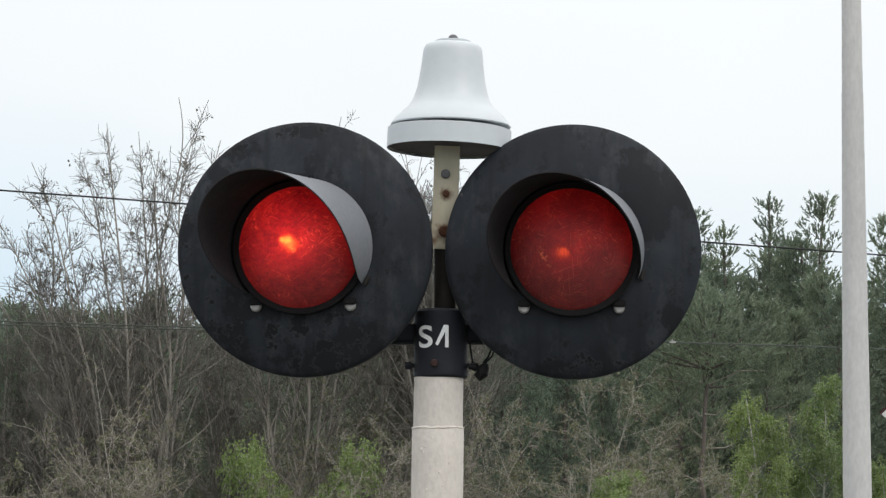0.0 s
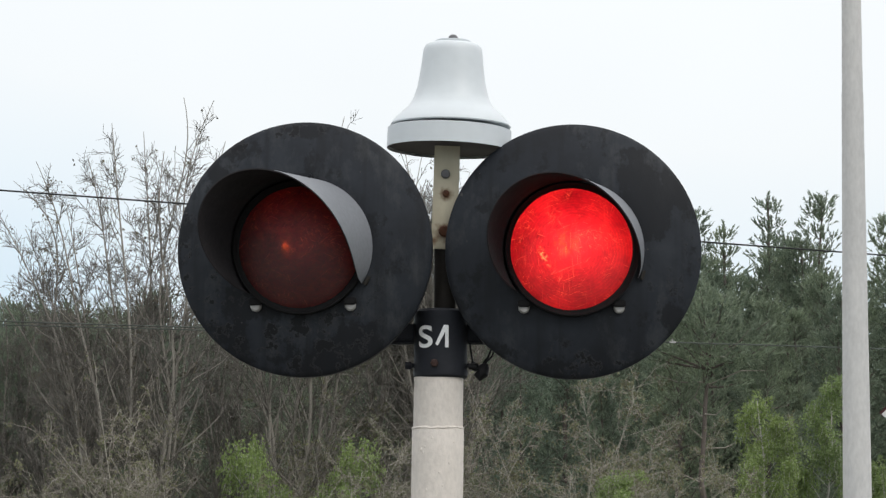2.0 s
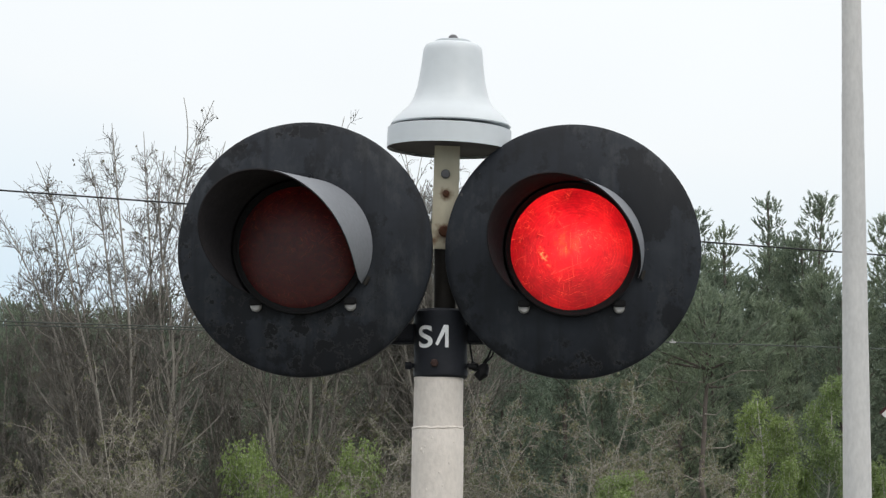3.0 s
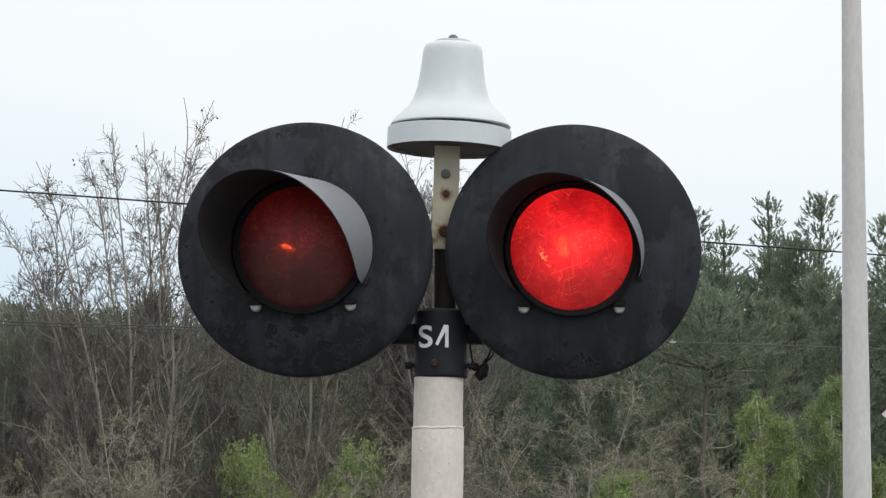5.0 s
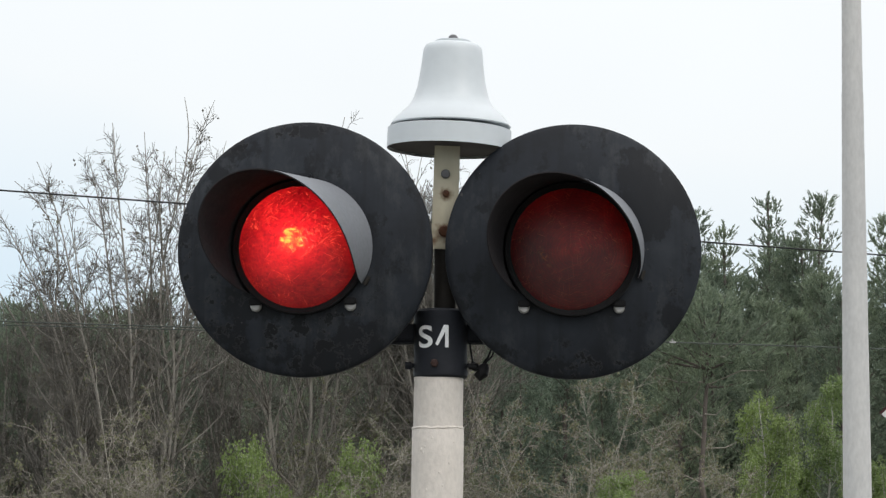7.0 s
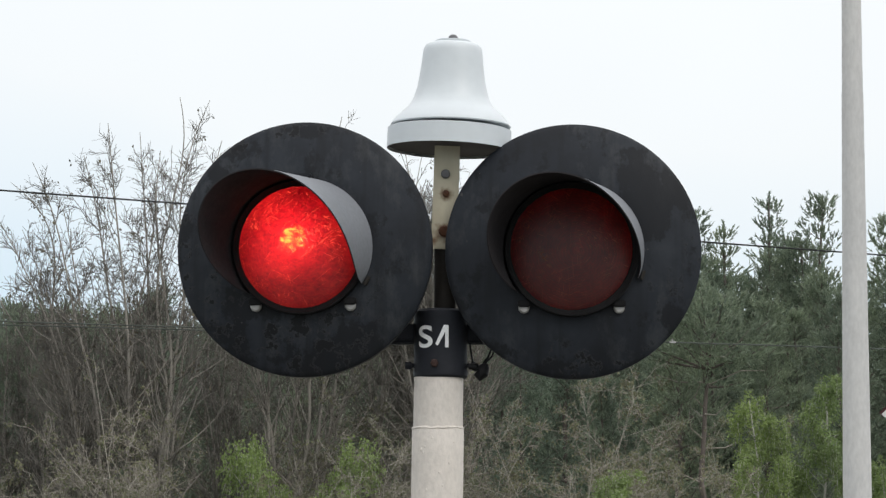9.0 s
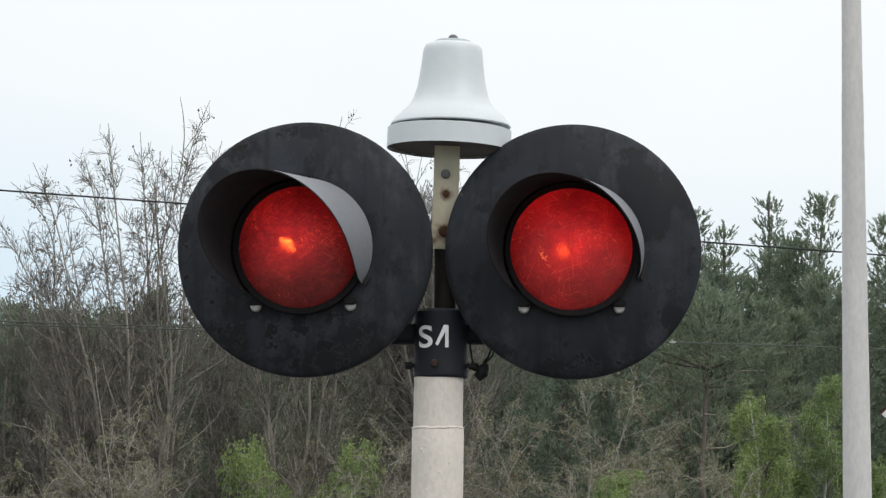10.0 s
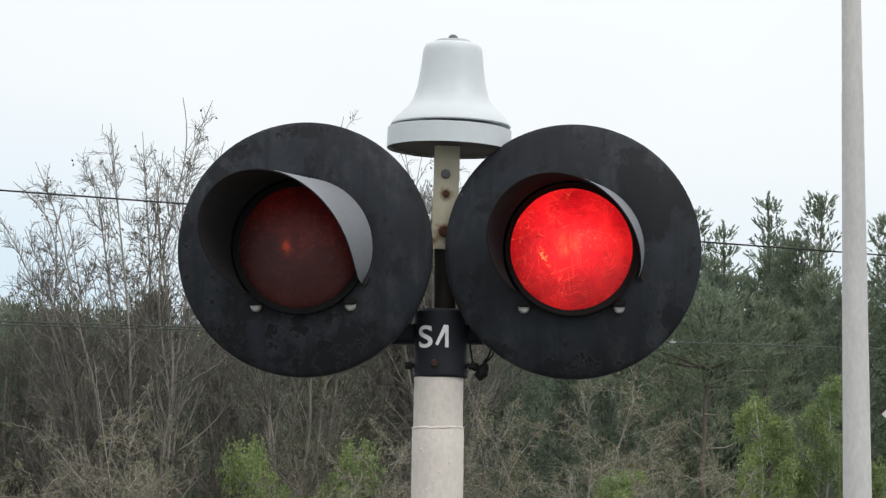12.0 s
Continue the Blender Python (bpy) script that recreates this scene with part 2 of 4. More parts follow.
    l.new(both.outputs[0], n["Material Output"].inputs["Surface"])
    return m


M_LENS = [
    lens_material("red_signal_glass", (1.0, 0.105, 0.07), 1.0, 0.72, 0.034, ((-40, 8, 640, 0.735), (-34, 13, 680, 0.735), (24, 15, 600, 0.735), (-58, 20, 640, 0.735), (70, 26, 640, 0.735)), 0.10),
    lens_material("red_signal_glass_dull", (1.0, 0.135, 0.075), 2.3, 1.65, 0.006, ((86, 9, 680, 0.725), (92, 12, 720, 0.73), (-22, 11, 680, 0.725), (-68, 14, 680, 0.735), (48, 16, 680, 0.735), (20, 22, 680, 0.735), (-45, 24, 700, 0.735)), 0.14, (-0.074, -0.018, 60)),
]

M_BULB, bn, bl, bb = shader("lit_bulb_glass")
bb.inputs["Base Color"].default_value = (0.8, 0.7, 0.5, 1)
bb.inputs["Emission Color"].default_value = (1.0, 0.80, 0.62, 1)
bb.inputs["Emission Strength"].default_value = 100.0


def leafy(name, a, b_, through_share=0.35, rough=0.6):
    m, n, l, b = shader(name)
    geo = n.new("ShaderNodeNewGeometry")
    col = ramp(n, l, geo.outputs["Random Per Island"], [(0.0, a), (1.0, b_)])
    info = n.new("ShaderNodeObjectInfo")
    vary = ramp(n, l, info.outputs["Random"], [(0.0, (0.88, 0.90, 0.92)), (1.0, (1.15, 1.12, 1.05))])
    col = blend(n, l, 1.0, col, vary, "MULTIPLY")
    broad = ramp(n, l, noise_node(n, l, 0.9, 2.0), [(0.3, (0.7, 0.72, 0.75)), (0.7, (1.2, 1.2, 1.1))])
    col = blend(n, l, 1.0, col, broad, "MULTIPLY")
    l.new(col, b.inputs["Base Color"])
    b.inputs["Roughness"].default_value = rough
    trans = n.new("ShaderNodeBsdfTranslucent")
    l.new(col, trans.inputs["Color"])
    mix = n.new("ShaderNodeMixShader")
    mix.inputs["Fac"].default_value = through_share
    l.new(b.outputs[0], mix.inputs[1])
    l.new(trans.outputs[0], mix.inputs[2])
    l.new(mix.outputs[0], n["Material Output"].inputs["Surface"])
    return m


M_NEEDLE = leafy("pine_needles", (0.135, 0.178, 0.130), (0.255, 0.302, 0.228), 0.5)
M_BIRCHLEAF = leafy("fresh_birch_leaves", (0.17, 0.235, 0.085), (0.30, 0.385, 0.155), 0.45)
M_DEADLEAF = leafy("dry_brown_leaves", (0.085, 0.075, 0.055), (0.14, 0.125, 0.09), 0.2)
M_BUD = leafy("olive_buds_and_dry_leaves", (0.135, 0.15, 0.088), (0.215, 0.212, 0.14), 0.45)
M_BARK = worn("grey_brown_bark", (0.40, 0.37, 0.315), (0.25, 0.232, 0.2), 3.0, 0.9, stretch=(1, 1, 0.3))
M_TWIG = worn("grey_brown_twigs", (0.30, 0.270, 0.226), (0.168, 0.153, 0.130), 1.2, 0.9)
M_DARKBARK = worn("dark_grey_bark", (0.30, 0.276, 0.238), (0.17, 0.156, 0.136), 3.0, 0.9, stretch=(1, 1, 0.3))
M_DARKTWIG = worn("dark_twigs", (0.150, 0.138, 0.119), (0.085, 0.079, 0.072), 1.2, 0.9)
M_PINEBARK = worn("pine_bark", (0.135, 0.112, 0.096), (0.07, 0.06, 0.053), 3.0, 0.9, stretch=(1, 1, 0.3))
M_HOUSE = worn("white_plaster", (0.76, 0.75, 0.73), (0.68, 0.67, 0.65), 1.5, 0.8)
M_ROOF = worn("dark_red_tiles", (0.085, 0.03, 0.03), (0.05, 0.02, 0.02), 3.0, 0.8)
M_PANE = worn("dark_window_glass", (0.02, 0.024, 0.028), (0.015, 0.018, 0.02), 2.0, 0.08)
M_BIRCHBARK = worn("birch_bark", (0.50, 0.48, 0.44), (0.36, 0.34, 0.31), 5.0, 0.8, stain=(0.05, 0.045, 0.04), stain_at=(0.58, 0.64), stain_scale=6.0, stain_stretch=(1, 1, 3))


# ---------------------------------------------------------------- mesh helpers
def part(name, bm, material, parent, label="", smooth=True):
    me = bpy.data.meshes.new(name)
    bm.normal_update()
    bm.to_mesh(me)
    bm.free()
    for f in me.polygons:
        f.use_smooth = smooth
    for m in material if isinstance(material, (list, tuple)) else [material]:
        me.materials.append(m)
    ob = new(name, me)
    if smooth:
        me.set_sharp_from_angle(angle=radians(35))
    ob.parent = parent
    return tagged(ob, label)


def lathe(bm, profile, sides=64, axis="Z", closed=False, at=(0, 0, 0)):
    """Turn a profile of (radius, height) round an axis."""
    rings = []
    for r, h in profile:
        ring = []
        for i in range(sides):
            a = 2 * math.pi * i / sides
            c, s = r * math.cos(a), r * math.sin(a)
            p = (c, s, h) if axis == "Z" else (c, h, s) if axis == "Y" else (h, c, s)
            ring.append(bm.verts.new((p[0] + at[0], p[1] + at[1], p[2] + at[2])))
        rings.append(ring)
    pairs = list(zip(rings, rings[1:])) + ([(rings[-1], rings[0])] if closed else [])
    for a, b in pairs:
        for i in range(sides):
            j = (i + 1) % sides
            bm.faces.new((a[i], a[j], b[j], b[i]))
    if not closed:
        for ring in (rings[0], rings[-1]):
            bm.faces.new(ring)
    bmesh.ops.recalc_face_normals(bm, faces=bm.faces)
    return bm


def box(bm, x0, x1, y0, y1, z0, z1, bevel=0.0):
    res = bmesh.ops.create_cube(bm, size=1.0, matrix=Matrix.LocRotScale(((x0 + x1) / 2, (y0 + y1) / 2, (z0 + z1) / 2), None, (x1 - x0, y1 - y0, z1 - z0)))
    if bevel:
        es = {ed for v in res["verts"] for ed in v.link_edges}
        bmesh.ops.bevel(bm, geom=list(es), offset=bevel, segments=2, affect="EDGES")
    return bm


def tube(bm, pts, radii, sides=8):
    """A round tube through points, with a radius at each."""
    pts = [Vector(p) for p in pts]
    rings = []
    for i, p in enumerate(pts):
        d = (pts[min(i + 1, len(pts) - 1)] - pts[max(i - 1, 0)]).normalized()
        u = d.orthogonal().normalized()
        if rings:
            u = (last_u - d * last_u.dot(d)).normalized()
        last_u = u
        v = d.cross(u)
        r = radii[i] if isinstance(radii, (list, tuple)) else radii
        rings.append([bm.verts.new(p + r * (math.cos(2 * math.pi * k / sides) * u + math.sin(2 * math.pi * k / sides) * v)) for k in range(sides)])
    for a, b in zip(rings, rings[1:]):
        for k in range(sides):
            j = (k + 1) % sides
            bm.faces.new((a[k], a[j], b[j], b[k]))
    bm.faces.new(rings[0][::-1])
    bm.faces.new(rings[-1])
    return bm


def raw_mesh(name, verts, faces, material, smooth=False):
    """A mesh from number arrays; all faces have the same number of corners."""
    verts, faces = np.asarray(verts, dtype=np.float32), np.asarray(faces, dtype=np.int32)
    me = bpy.data.meshes.new(name)
    n, k = faces.shape
    me.vertices.add(len(verts))
    me.vertices.foreach_set("co", verts.ravel())
    me.loops.add(n * k)
    me.loops.foreach_set("vertex_index", faces.ravel())
    me.polygons.add(n)
    me.polygons.foreach_set("loop_start", np.arange(n, dtype=np.int32) * k)
    me.polygons.foreach_set("use_smooth", np.full(n, smooth))
    me.update(calc_edges=True)
    me.materials.append(material)
    return me


# ---------------------------------------------------------------- ground
def build_ground():
    bm = bmesh.new()
    steps = [-1500, -600, -250, -120, -60, -30, -15, -6, 0, 6, 15, 30, 45, 60, 80, 100, 140, 250, 600, 1500]
    grid = [[bm.verts.new((x, y, 0.0)) for x in steps] for y in steps]
    for a, b in zip(grid, grid[1:]):
        for i in range(len(steps) - 1):
            bm.faces.new((a[i], a[i + 1], b[i + 1], b[i]))
    ob = part("ground", bm, M_GROUND, None)
    tagged(ob, "rough spring grass and bare soil beside the railway", "ground", kind="structure")


build_ground()


# ---------------------------------------------------------------- crossing signal
BOARD_R, LENS_R, ROOT_R = 0.3135, 0.1505, 0.1715
BULB_R = 0.027


def build_head(signal, x, y, z, yaw, skew_x, skew_z, bulb_at, lens_dx, cut, stud_dx):
    bulb_x, bulb_depth, bulb_z = bulb_at
    bm = bmesh.new()
    prof = [(0.150, 0.004), (0.150, -0.004), (0.17, -0.005), (0.20, -0.002), (0.25, 0.009), (BOARD_R - 0.012, 0.023), (BOARD_R - 0.003, 0.027), (BOARD_R, 0.031), (BOARD_R, 0.052), (BOARD_R - 0.004, 0.052), (BOARD_R - 0.005, 0.034), (0.25, 0.017), (0.20, 0.006), (0.17, 0.003)]
    lathe(bm, prof, 128, "Y", closed=True, at=(0, 0, 0.0025))
    board = part("backboard", bm, M_BLACK, signal, "round matt black backboard with peeling paint")
    board.matrix_basis = pose(x, y, z, 0, 0, yaw)

    # lamp housing behind the board
    bm = bmesh.new()
    prof = [(0.150, 0.006), (0.176, 0.008), (0.185, 0.03), (0.185, 0.16), (0.165, 0.26), (0.11, 0.31), (0.0005, 0.315), (0.0005, 0.308), (0.105, 0.302), (0.155, 0.252), (0.172, 0.155), (0.172, 0.018), (0.150, 0.016)]
    lathe(bm, prof, 64, "Y", closed=True)
    part("lamp_housing", bm, [M_DARK], board)
    bm = bmesh.new()
    lathe(bm, [(0.168, 0.02), (0.168, 0.15), (0.15, 0.245), (0.10, 0.295), (0.0005, 0.30)], 48, "Y", closed=False)
    bmesh.ops.delete(bm, geom=[f for f in bm.faces if len(f.verts) > 4], context="FACES")
    part("reflector", bm, M_REFLECT, board)

    # ring round the lens
    bm = bmesh.new()
    prof = [(LENS_R - 0.002, 0.002), (LENS_R - 0.003, -0.016), (LENS_R + 0.001, -0.021), (LENS_R + 0.0035, -0.022), (ROOT_R - 0.0100, -0.034), (ROOT_R - 0.0075, -0.033), (ROOT_R - 0.0075, -0.003)]
    lathe(bm, prof, 96, "Y", closed=True, at=(lens_dx * 0.5, 0, 0.0015))
    part("lens_ring", bm, M_RING, board)

    # domed glass
    bm = bmesh.new()
    prof = [(LENS_R * math.sin(a), -0.016 - 0.030 * (math.cos(a) - math.cos(1.3)) / (1 - math.cos(1.3))) for a in [1.3 * i / 14 for i in range(15)]]
    scale_r = LENS_R / prof[-1][0]
    prof = [(max(r * scale_r, 0.0004), h) for r, h in prof]
    lathe(bm, prof, 96, "Y", at=(lens_dx, 0, 0.003))
    bmesh.ops.delete(bm, geom=[f for f in bm.faces if len(f.verts) > 4 and f.calc_area() > 0.001], context="FACES")
    part("lens", bm, M_LENS[0 if x < 0 else 1], board, "scratched ribbed red glass lens")

    # cutaway visor: long above, gone below
    ends, falls = cut

    def depth(a):
        t = min(abs(a) / radians(ends[a > 0]), 1.0)
        return 0.006 + 0.25 * (1 - t * t) ** falls[a > 0]

    bm = bmesh.new()
    cols, rows = 56, 8
    outer, inner = [], []
    for i in range(cols + 1):
        a = radians(-ends[0] + (ends[0] + ends[1]) * i / cols)
        d = depth(a)
        o_col, i_col = [], []
        for j in range(rows + 1):
            q = d * j / rows
            for rad, store in ((ROOT_R, o_col), (ROOT_R - 0.003, i_col)):
                flare = 1 + 0.02 * q / 0.27
                store.append(bm.verts.new((rad * flare * math.sin(a) + skew_x * q, -0.008 - q, rad * flare * math.cos(a) + skew_z * q + 0.0015)))
        outer.append(o_col)
        inner.append(i_col)
    for i in range(cols):
        for j in range(rows):
            f = bm.faces.new((outer[i][j], outer[i + 1][j], outer[i + 1][j + 1], outer[i][j + 1]))
            f.material_index = 0
            f = bm.faces.new((inner[i][j], inner[i][j + 1], inner[i + 1][j + 1], inner[i + 1][j]))
            f.material_index = 1
        f = bm.faces.new((outer[i][rows], outer[i + 1][rows], inner[i + 1][rows], inner[i][rows]))
        f.material_index = 1
    part("visor", bm, [M_VISOR_OUT, M_VISOR_IN], board, "grey cutaway visor with a black lining")

    # fixing studs below the lens and clip above
    for sx in (-0.117 + stud_dx, 0.114 + stud_dx):
        bm = bmesh.new()
        lathe(bm, [(0.0005, -0.018), (0.010, -0.017), (0.0135, -0.013), (0.0135, -0.004)], 20, "Y", at=(sx, 0, -0.1405))
        part("stud", bm, M_STUD, board)
        bm = bmesh.new()
        box(bm, sx - 0.015, sx + 0.015, -0.026, -0.004, -0.1395, -0.122, 0.003)
        part("stud_clip", bm, M_RING, board)
    bm = bmesh.new()
    box(bm, -0.016, 0.022, -0.030, -0.005, ROOT_R + 0.001, ROOT_R + 0.010, 0.002)
    part("top_clip", bm, M_DARK, board)

    # small bracket where the visor ends
    a = radians(ends[1] - 4)
    bm = bmesh.new()
    box(bm, -0.004, 0.004, -0.018, -0.003, -0.012, 0.012, 0.0015)
    for v in bm.verts:
        v.co = Matrix.Rotation(a - radians(90), 4, "Y") @ (v.co + Vector((ROOT_R + 0.0065, 0, 0)))
    part("side_clip", bm, M_RISER, board)

    # added black baffle with a round opening; the bulb slides behind it to dim
    bm = bmesh.new()
    face = bulb_depth - 0.006
    lathe(bm, [(BULB_R, face), (BULB_R, face - 0.002), (0.165, face - 0.002), (0.165, face)], 48, "Y", closed=True)
    for v in bm.verts:
        if math.hypot(v.co.x, v.co.z) < 0.1:
            v.co.x, v.co.z = v.co.x + bulb_x, v.co.z + bulb_z
    part("dimming_baffle", bm, M_RUBBER, board)
    bm = bmesh.new()
    lathe(bm, [(0.0004, -0.0045), (BULB_R * 0.7, -0.0043), (BULB_R, -0.004), (BULB_R, 0.004), (0.012, 0.012), (0.012, 0.03), (0.0004, 0.03)], 32, "Y")
    for f in bm.faces:
        f.material_index = 0 if f.calc_center_median().y < -0.003 else 1
    bulb = part("bulb", bm, [M_BULB, M_DARK], board, "flat frosted signal bulb behind the red lens")
    bulb.location = bulb_at
    return bulb


def letter_mesh(bm, polys, cx, cz, rad, z0, depth):
    """Flat letter strokes bent round an upright cylinder."""
    for poly in polys:
        front = []
        for px, pz in poly:
            a = px / rad
            front.append(bm.verts.new((cx + (rad + depth) * math.sin(a), -(rad + depth) * math.cos(a), z0 + pz)))
        bm.faces.new(front)


def build_signal():
    signal = new("crossing_signal")
    tagged(signal, "level crossing signal, twin red lamps, white bell, pale pole", "railway signal")
    lean = 0.0143

    # pole, upper tube and lower sleeve
    bm = bmesh.new()
    tube(bm, [(-0.0105 - lean * (2.21 - z), 0, z) for z in (2.05, 2.12, 2.23)], 0.0607, 48)
    part("pole", bm, M_POLE, signal)
    bm = bmesh.new()
    zs = [0.0, 0.4, 0.8, 1.2, 1.6, 2.0, 2.078, 2.083]
    tube(bm, [(-0.0105 - lean * (2.21 - z), 0, z) for z in zs], [0.066, 0.0655, 0.065, 0.0645, 0.064, 0.0635, 0.0638, 0.0615], 48)
    for v in bm.verts:
        if v.co.z > 2.07:
            v.co.z += 0.004 * noise.noise(v.co * 45)
    sleeve = part("pole_sleeve", bm, M_POLE, signal, "lower pole tube in chipped off-white paint")
    # lumpy bead of paint along the seam, and drops of paint on the tube
    bm = bmesh.new()
    lathe(bm, [(0.0605, 2.079), (0.0640, 2.0800), (0.0647, 2.0820), (0.0632, 2.0845), (0.0605, 2.086)], 72, "Z", closed=True, at=(-0.0124, 0, 0))
    for v in bm.verts:
        v.co.z += 0.0035 * noise.noise(Vector((v.co.x, v.co.y, 0)) * 55)
        v.co += Vector((v.co.x + 0.0124, v.co.y, 0)) * 0.03 * noise.noise(v.co * 60)
    part("paint_bead", bm, M_POLE, sleeve)
    for a, z, r in ((-38, 2.028, 0.0042), (-33, 2.021, 0.003), (-29, 2.035, 0.0024), (26, 1.995, 0.0034), (4, 1.972, 0.0026), (-12, 2.056, 0.002), (38, 2.046, 0.0022), (-24, 1.93, 0.003), (12, 1.94, 0.0024)):
        bm = bmesh.new()
        bmesh.ops.create_icosphere(bm, subdivisions=2, radius=r)
        cx = -0.0105 - lean * (2.21 - z)
        for v in bm.verts:
            v.co = Vector((cx + 0.0636 * math.sin(radians(a)) + v.co.x, -0.0636 * math.cos(radians(a)) + v.co.y * 0.4, z + v.co.z * 1.2))
        part("paint_drop", bm, M_POLE, sleeve)

    # dark clamp
    bm = bmesh.new()
    lathe(bm, [(0.0625, 2.205), (0.0668, 2.210), (0.0672, 2.222), (0.0655, 2.228), (0.0650, 2.352), (0.0662, 2.356), (0.0655, 2.368), (0.0600, 2.374), (0.030, 2.374), (0.030, 2.205)], 64, "Z", closed=True, at=(-0.006, 0, 0))
    clamp = part("clamp", bm, M_DARK, signal, "black steel clamp with white lettering")
    font = bpy.data.curves.new("letter", "FONT")
    font.body, font.size, font.align_x = "S", 0.075, "CENTER"
    font.offset = 0.0012
    tmp = bpy.data.objects.new("letter", font)
    flat = bpy.data.meshes.new_from_object(tmp)
    bm = bmesh.new()
    bm.from_mesh(flat)
    bmesh.ops.subdivide_edges(bm, edges=bm.edges[:], cuts=1)
    rad = 0.0655
    zs_ = [v.co.y for v in bm.verts]
    lo, hi = min(zs_), max(zs_)
    for v in bm.verts:
        a = (v.co.x * 1.3 - 0.0400) / rad
        zz = 2.2765 + (v.co.y - lo) / (hi - lo) * 0.055
        v.co = (-0.006 + (rad + 0.0012) * math.sin(a), -(rad + 0.0012) * math.cos(a), zz)
    part("letter_s", bm, M_WHITE, clamp)
    bpy.data.objects.remove(tmp)
    bm = bmesh.new()
    flag = [[(0.000, 0.008), (0.006, 0.003), (0.0235, 0.037), (0.0235, 0.054), (0.0205, 0.054)], [(0.0235, -0.001), (0.032, -0.001), (0.032, 0.054), (0.0235, 0.054)]]
    letter_mesh(bm, [[(u - 0.0125, w) for u, w in stroke] for stroke in flag], -0.006, 0, rad, 2.2775, 0.0012)
    part("digit_one", bm, M_WHITE, clamp)
    bm = bmesh.new()
    lathe(bm, [(0.0005, -0.0765), (0.008, -0.0755), (0.0105, -0.071), (0.0105, -0.060)], 6, "Y", at=(-0.021, 0, 2.238))
    part("bolt", bm, M_OLDRUST, clamp, "rusty hexagon bolt", smooth=False)
    bm = bmesh.new()
    lathe(bm, [(0.0105, -0.093), (0.0105, -0.078), (0.006, -0.077), (0.006, -0.060)], 6, "X", at=(0, 0, 2.237))
    part("side_bolt", bm, M_DARK, clamp, smooth=False)
    bm = bmesh.new()
    lathe(bm, [(0.006, 0.055), (0.006, 0.068), (0.0105, 0.069), (0.0105, 0.080)], 6, "X", at=(0, 0, 2.237))
    part("side_bolt", bm, M_DARK, clamp, smooth=False)

    # arms to the two heads
    for sx in (-1, 1):
        bm = bmesh.new()
        x0, x1 = (0.052, 0.20) if sx > 0 else (-0.21, -0.062)
        box(bm, x0, x1, 0.01, 0.05, 2.292, 2.332, 0.003)
        box(bm, x0, x1, 0.0, 0.008, 2.300, 2.340, 0.002)
        part("arm", bm, M_DARK, signal, smooth=False)

    # dark riser pipe and cream stem that carries the bell
    bm = bmesh.new()
    tube(bm, [(0.004, 0.0, 2.36), (0.0055, 0.0, 2.56)], 0.0265, 32)
    part("riser_pipe", bm, M_RISER, signal)
    bm = bmesh.new()
    box(bm, -0.0315, 0.0315, -0.030, -0.024, 2.522, 2.80, 0.0015)
    box(bm, -0.0315, -0.0255, -0.0235, 0.012, 2.522, 2.80, 0.0015)
    box(bm, 0.0255, 0.0315, -0.0235, 0.012, 2.522, 2.80, 0.0015)
    tilt = Matrix.Translation((0.0018, 0, 2.522)) @ pose(0, 0, 0, 0, 2.1, 0) @ Matrix.Translation((0, 0, -2.522))
    stem = part("stem", bm, M_CREAM, signal, "cream steel bracket with rust-stained bolts", smooth=False)
    stem.matrix_basis = tilt
    for name, bx, bz, mat, r in (("bolt", -0.002, 2.708, M_NUT, 0.0115), ("bolt", 0.0005, 2.660, M_RUST, 0.0085), ("bolt", -0.0005, 2.566, M_RUST, 0.0135)):
        bm = bmesh.new()
        lathe(bm, [(0.0005, -0.041), (r * 0.8, -0.040), (r, -0.036), (r, -0.030)], 16, "Y", at=(bx, 0, bz))
        part(name, bm, mat, stem)

    # bell on its round base
    k = 0.001398
    bell = new("bell")
    bell.parent = signal
    bell.matrix_basis = pose(0.0145, 0.0, 2.7725, 0, 2.2, 0)
    bm = bmesh.new()
    lathe(bm, [(0.0005, 0.006), (107 * k, 0.006), (107 * k, 0.0), (110 * k, 0.0), (110 * k, 35.5 * k), (108 * k, 36.5 * k), (98 * k, 36.5 * k), (0.0005, 36.5 * k)], 96, "Z")
    for f in bm.faces:
        if f.calc_center_median().z < 0.0065 and abs(f.normal.z) > 0.5:
            f.material_index = 1
    part("bell_base", bm, [M_BELL, M_UNDER], bell, "white ring base with a dark underside")
    bm = bmesh.new()
    prof = [(96, 38), (105, 37), (106.5, 39), (105, 42), (99, 51), (88, 63), (79, 71), (72, 80), (66.5, 92), (62, 108), (59, 124), (56.5, 142), (54.5, 160), (53, 176), (51.5, 184), (48.5, 189), (43, 192.5), (34, 194), (29, 194.2), (29, 195.4), (31, 195.6), (31, 198.6), (8, 199), (0.4, 199)]
    lathe(bm, [(r * k, h * k) for r, h in prof], 96, "Z")
    shell = part("bell_shell", bm, M_BELL, bell, "white flared bell shell")
    shell.matrix_basis = pose(0.0030, 0, 0.0082, 0, -0.6, 0) @ Matrix.Diagonal((1, 1, 0.958, 1))
    bm = bmesh.new()
    lathe(bm, [(8 * k, 198 * k), (8 * k, 206.5 * k), (7 * k, 208 * k), (5 * k, 208 * k), (5 * k, 210 * k), (0.4 * k, 210.4 * k)], 6, "Z")
    part("bell_nut", bm, M_NUT, shell, smooth=False)

    # hanging plug and cable beside the clamp
    bm = bmesh.new()
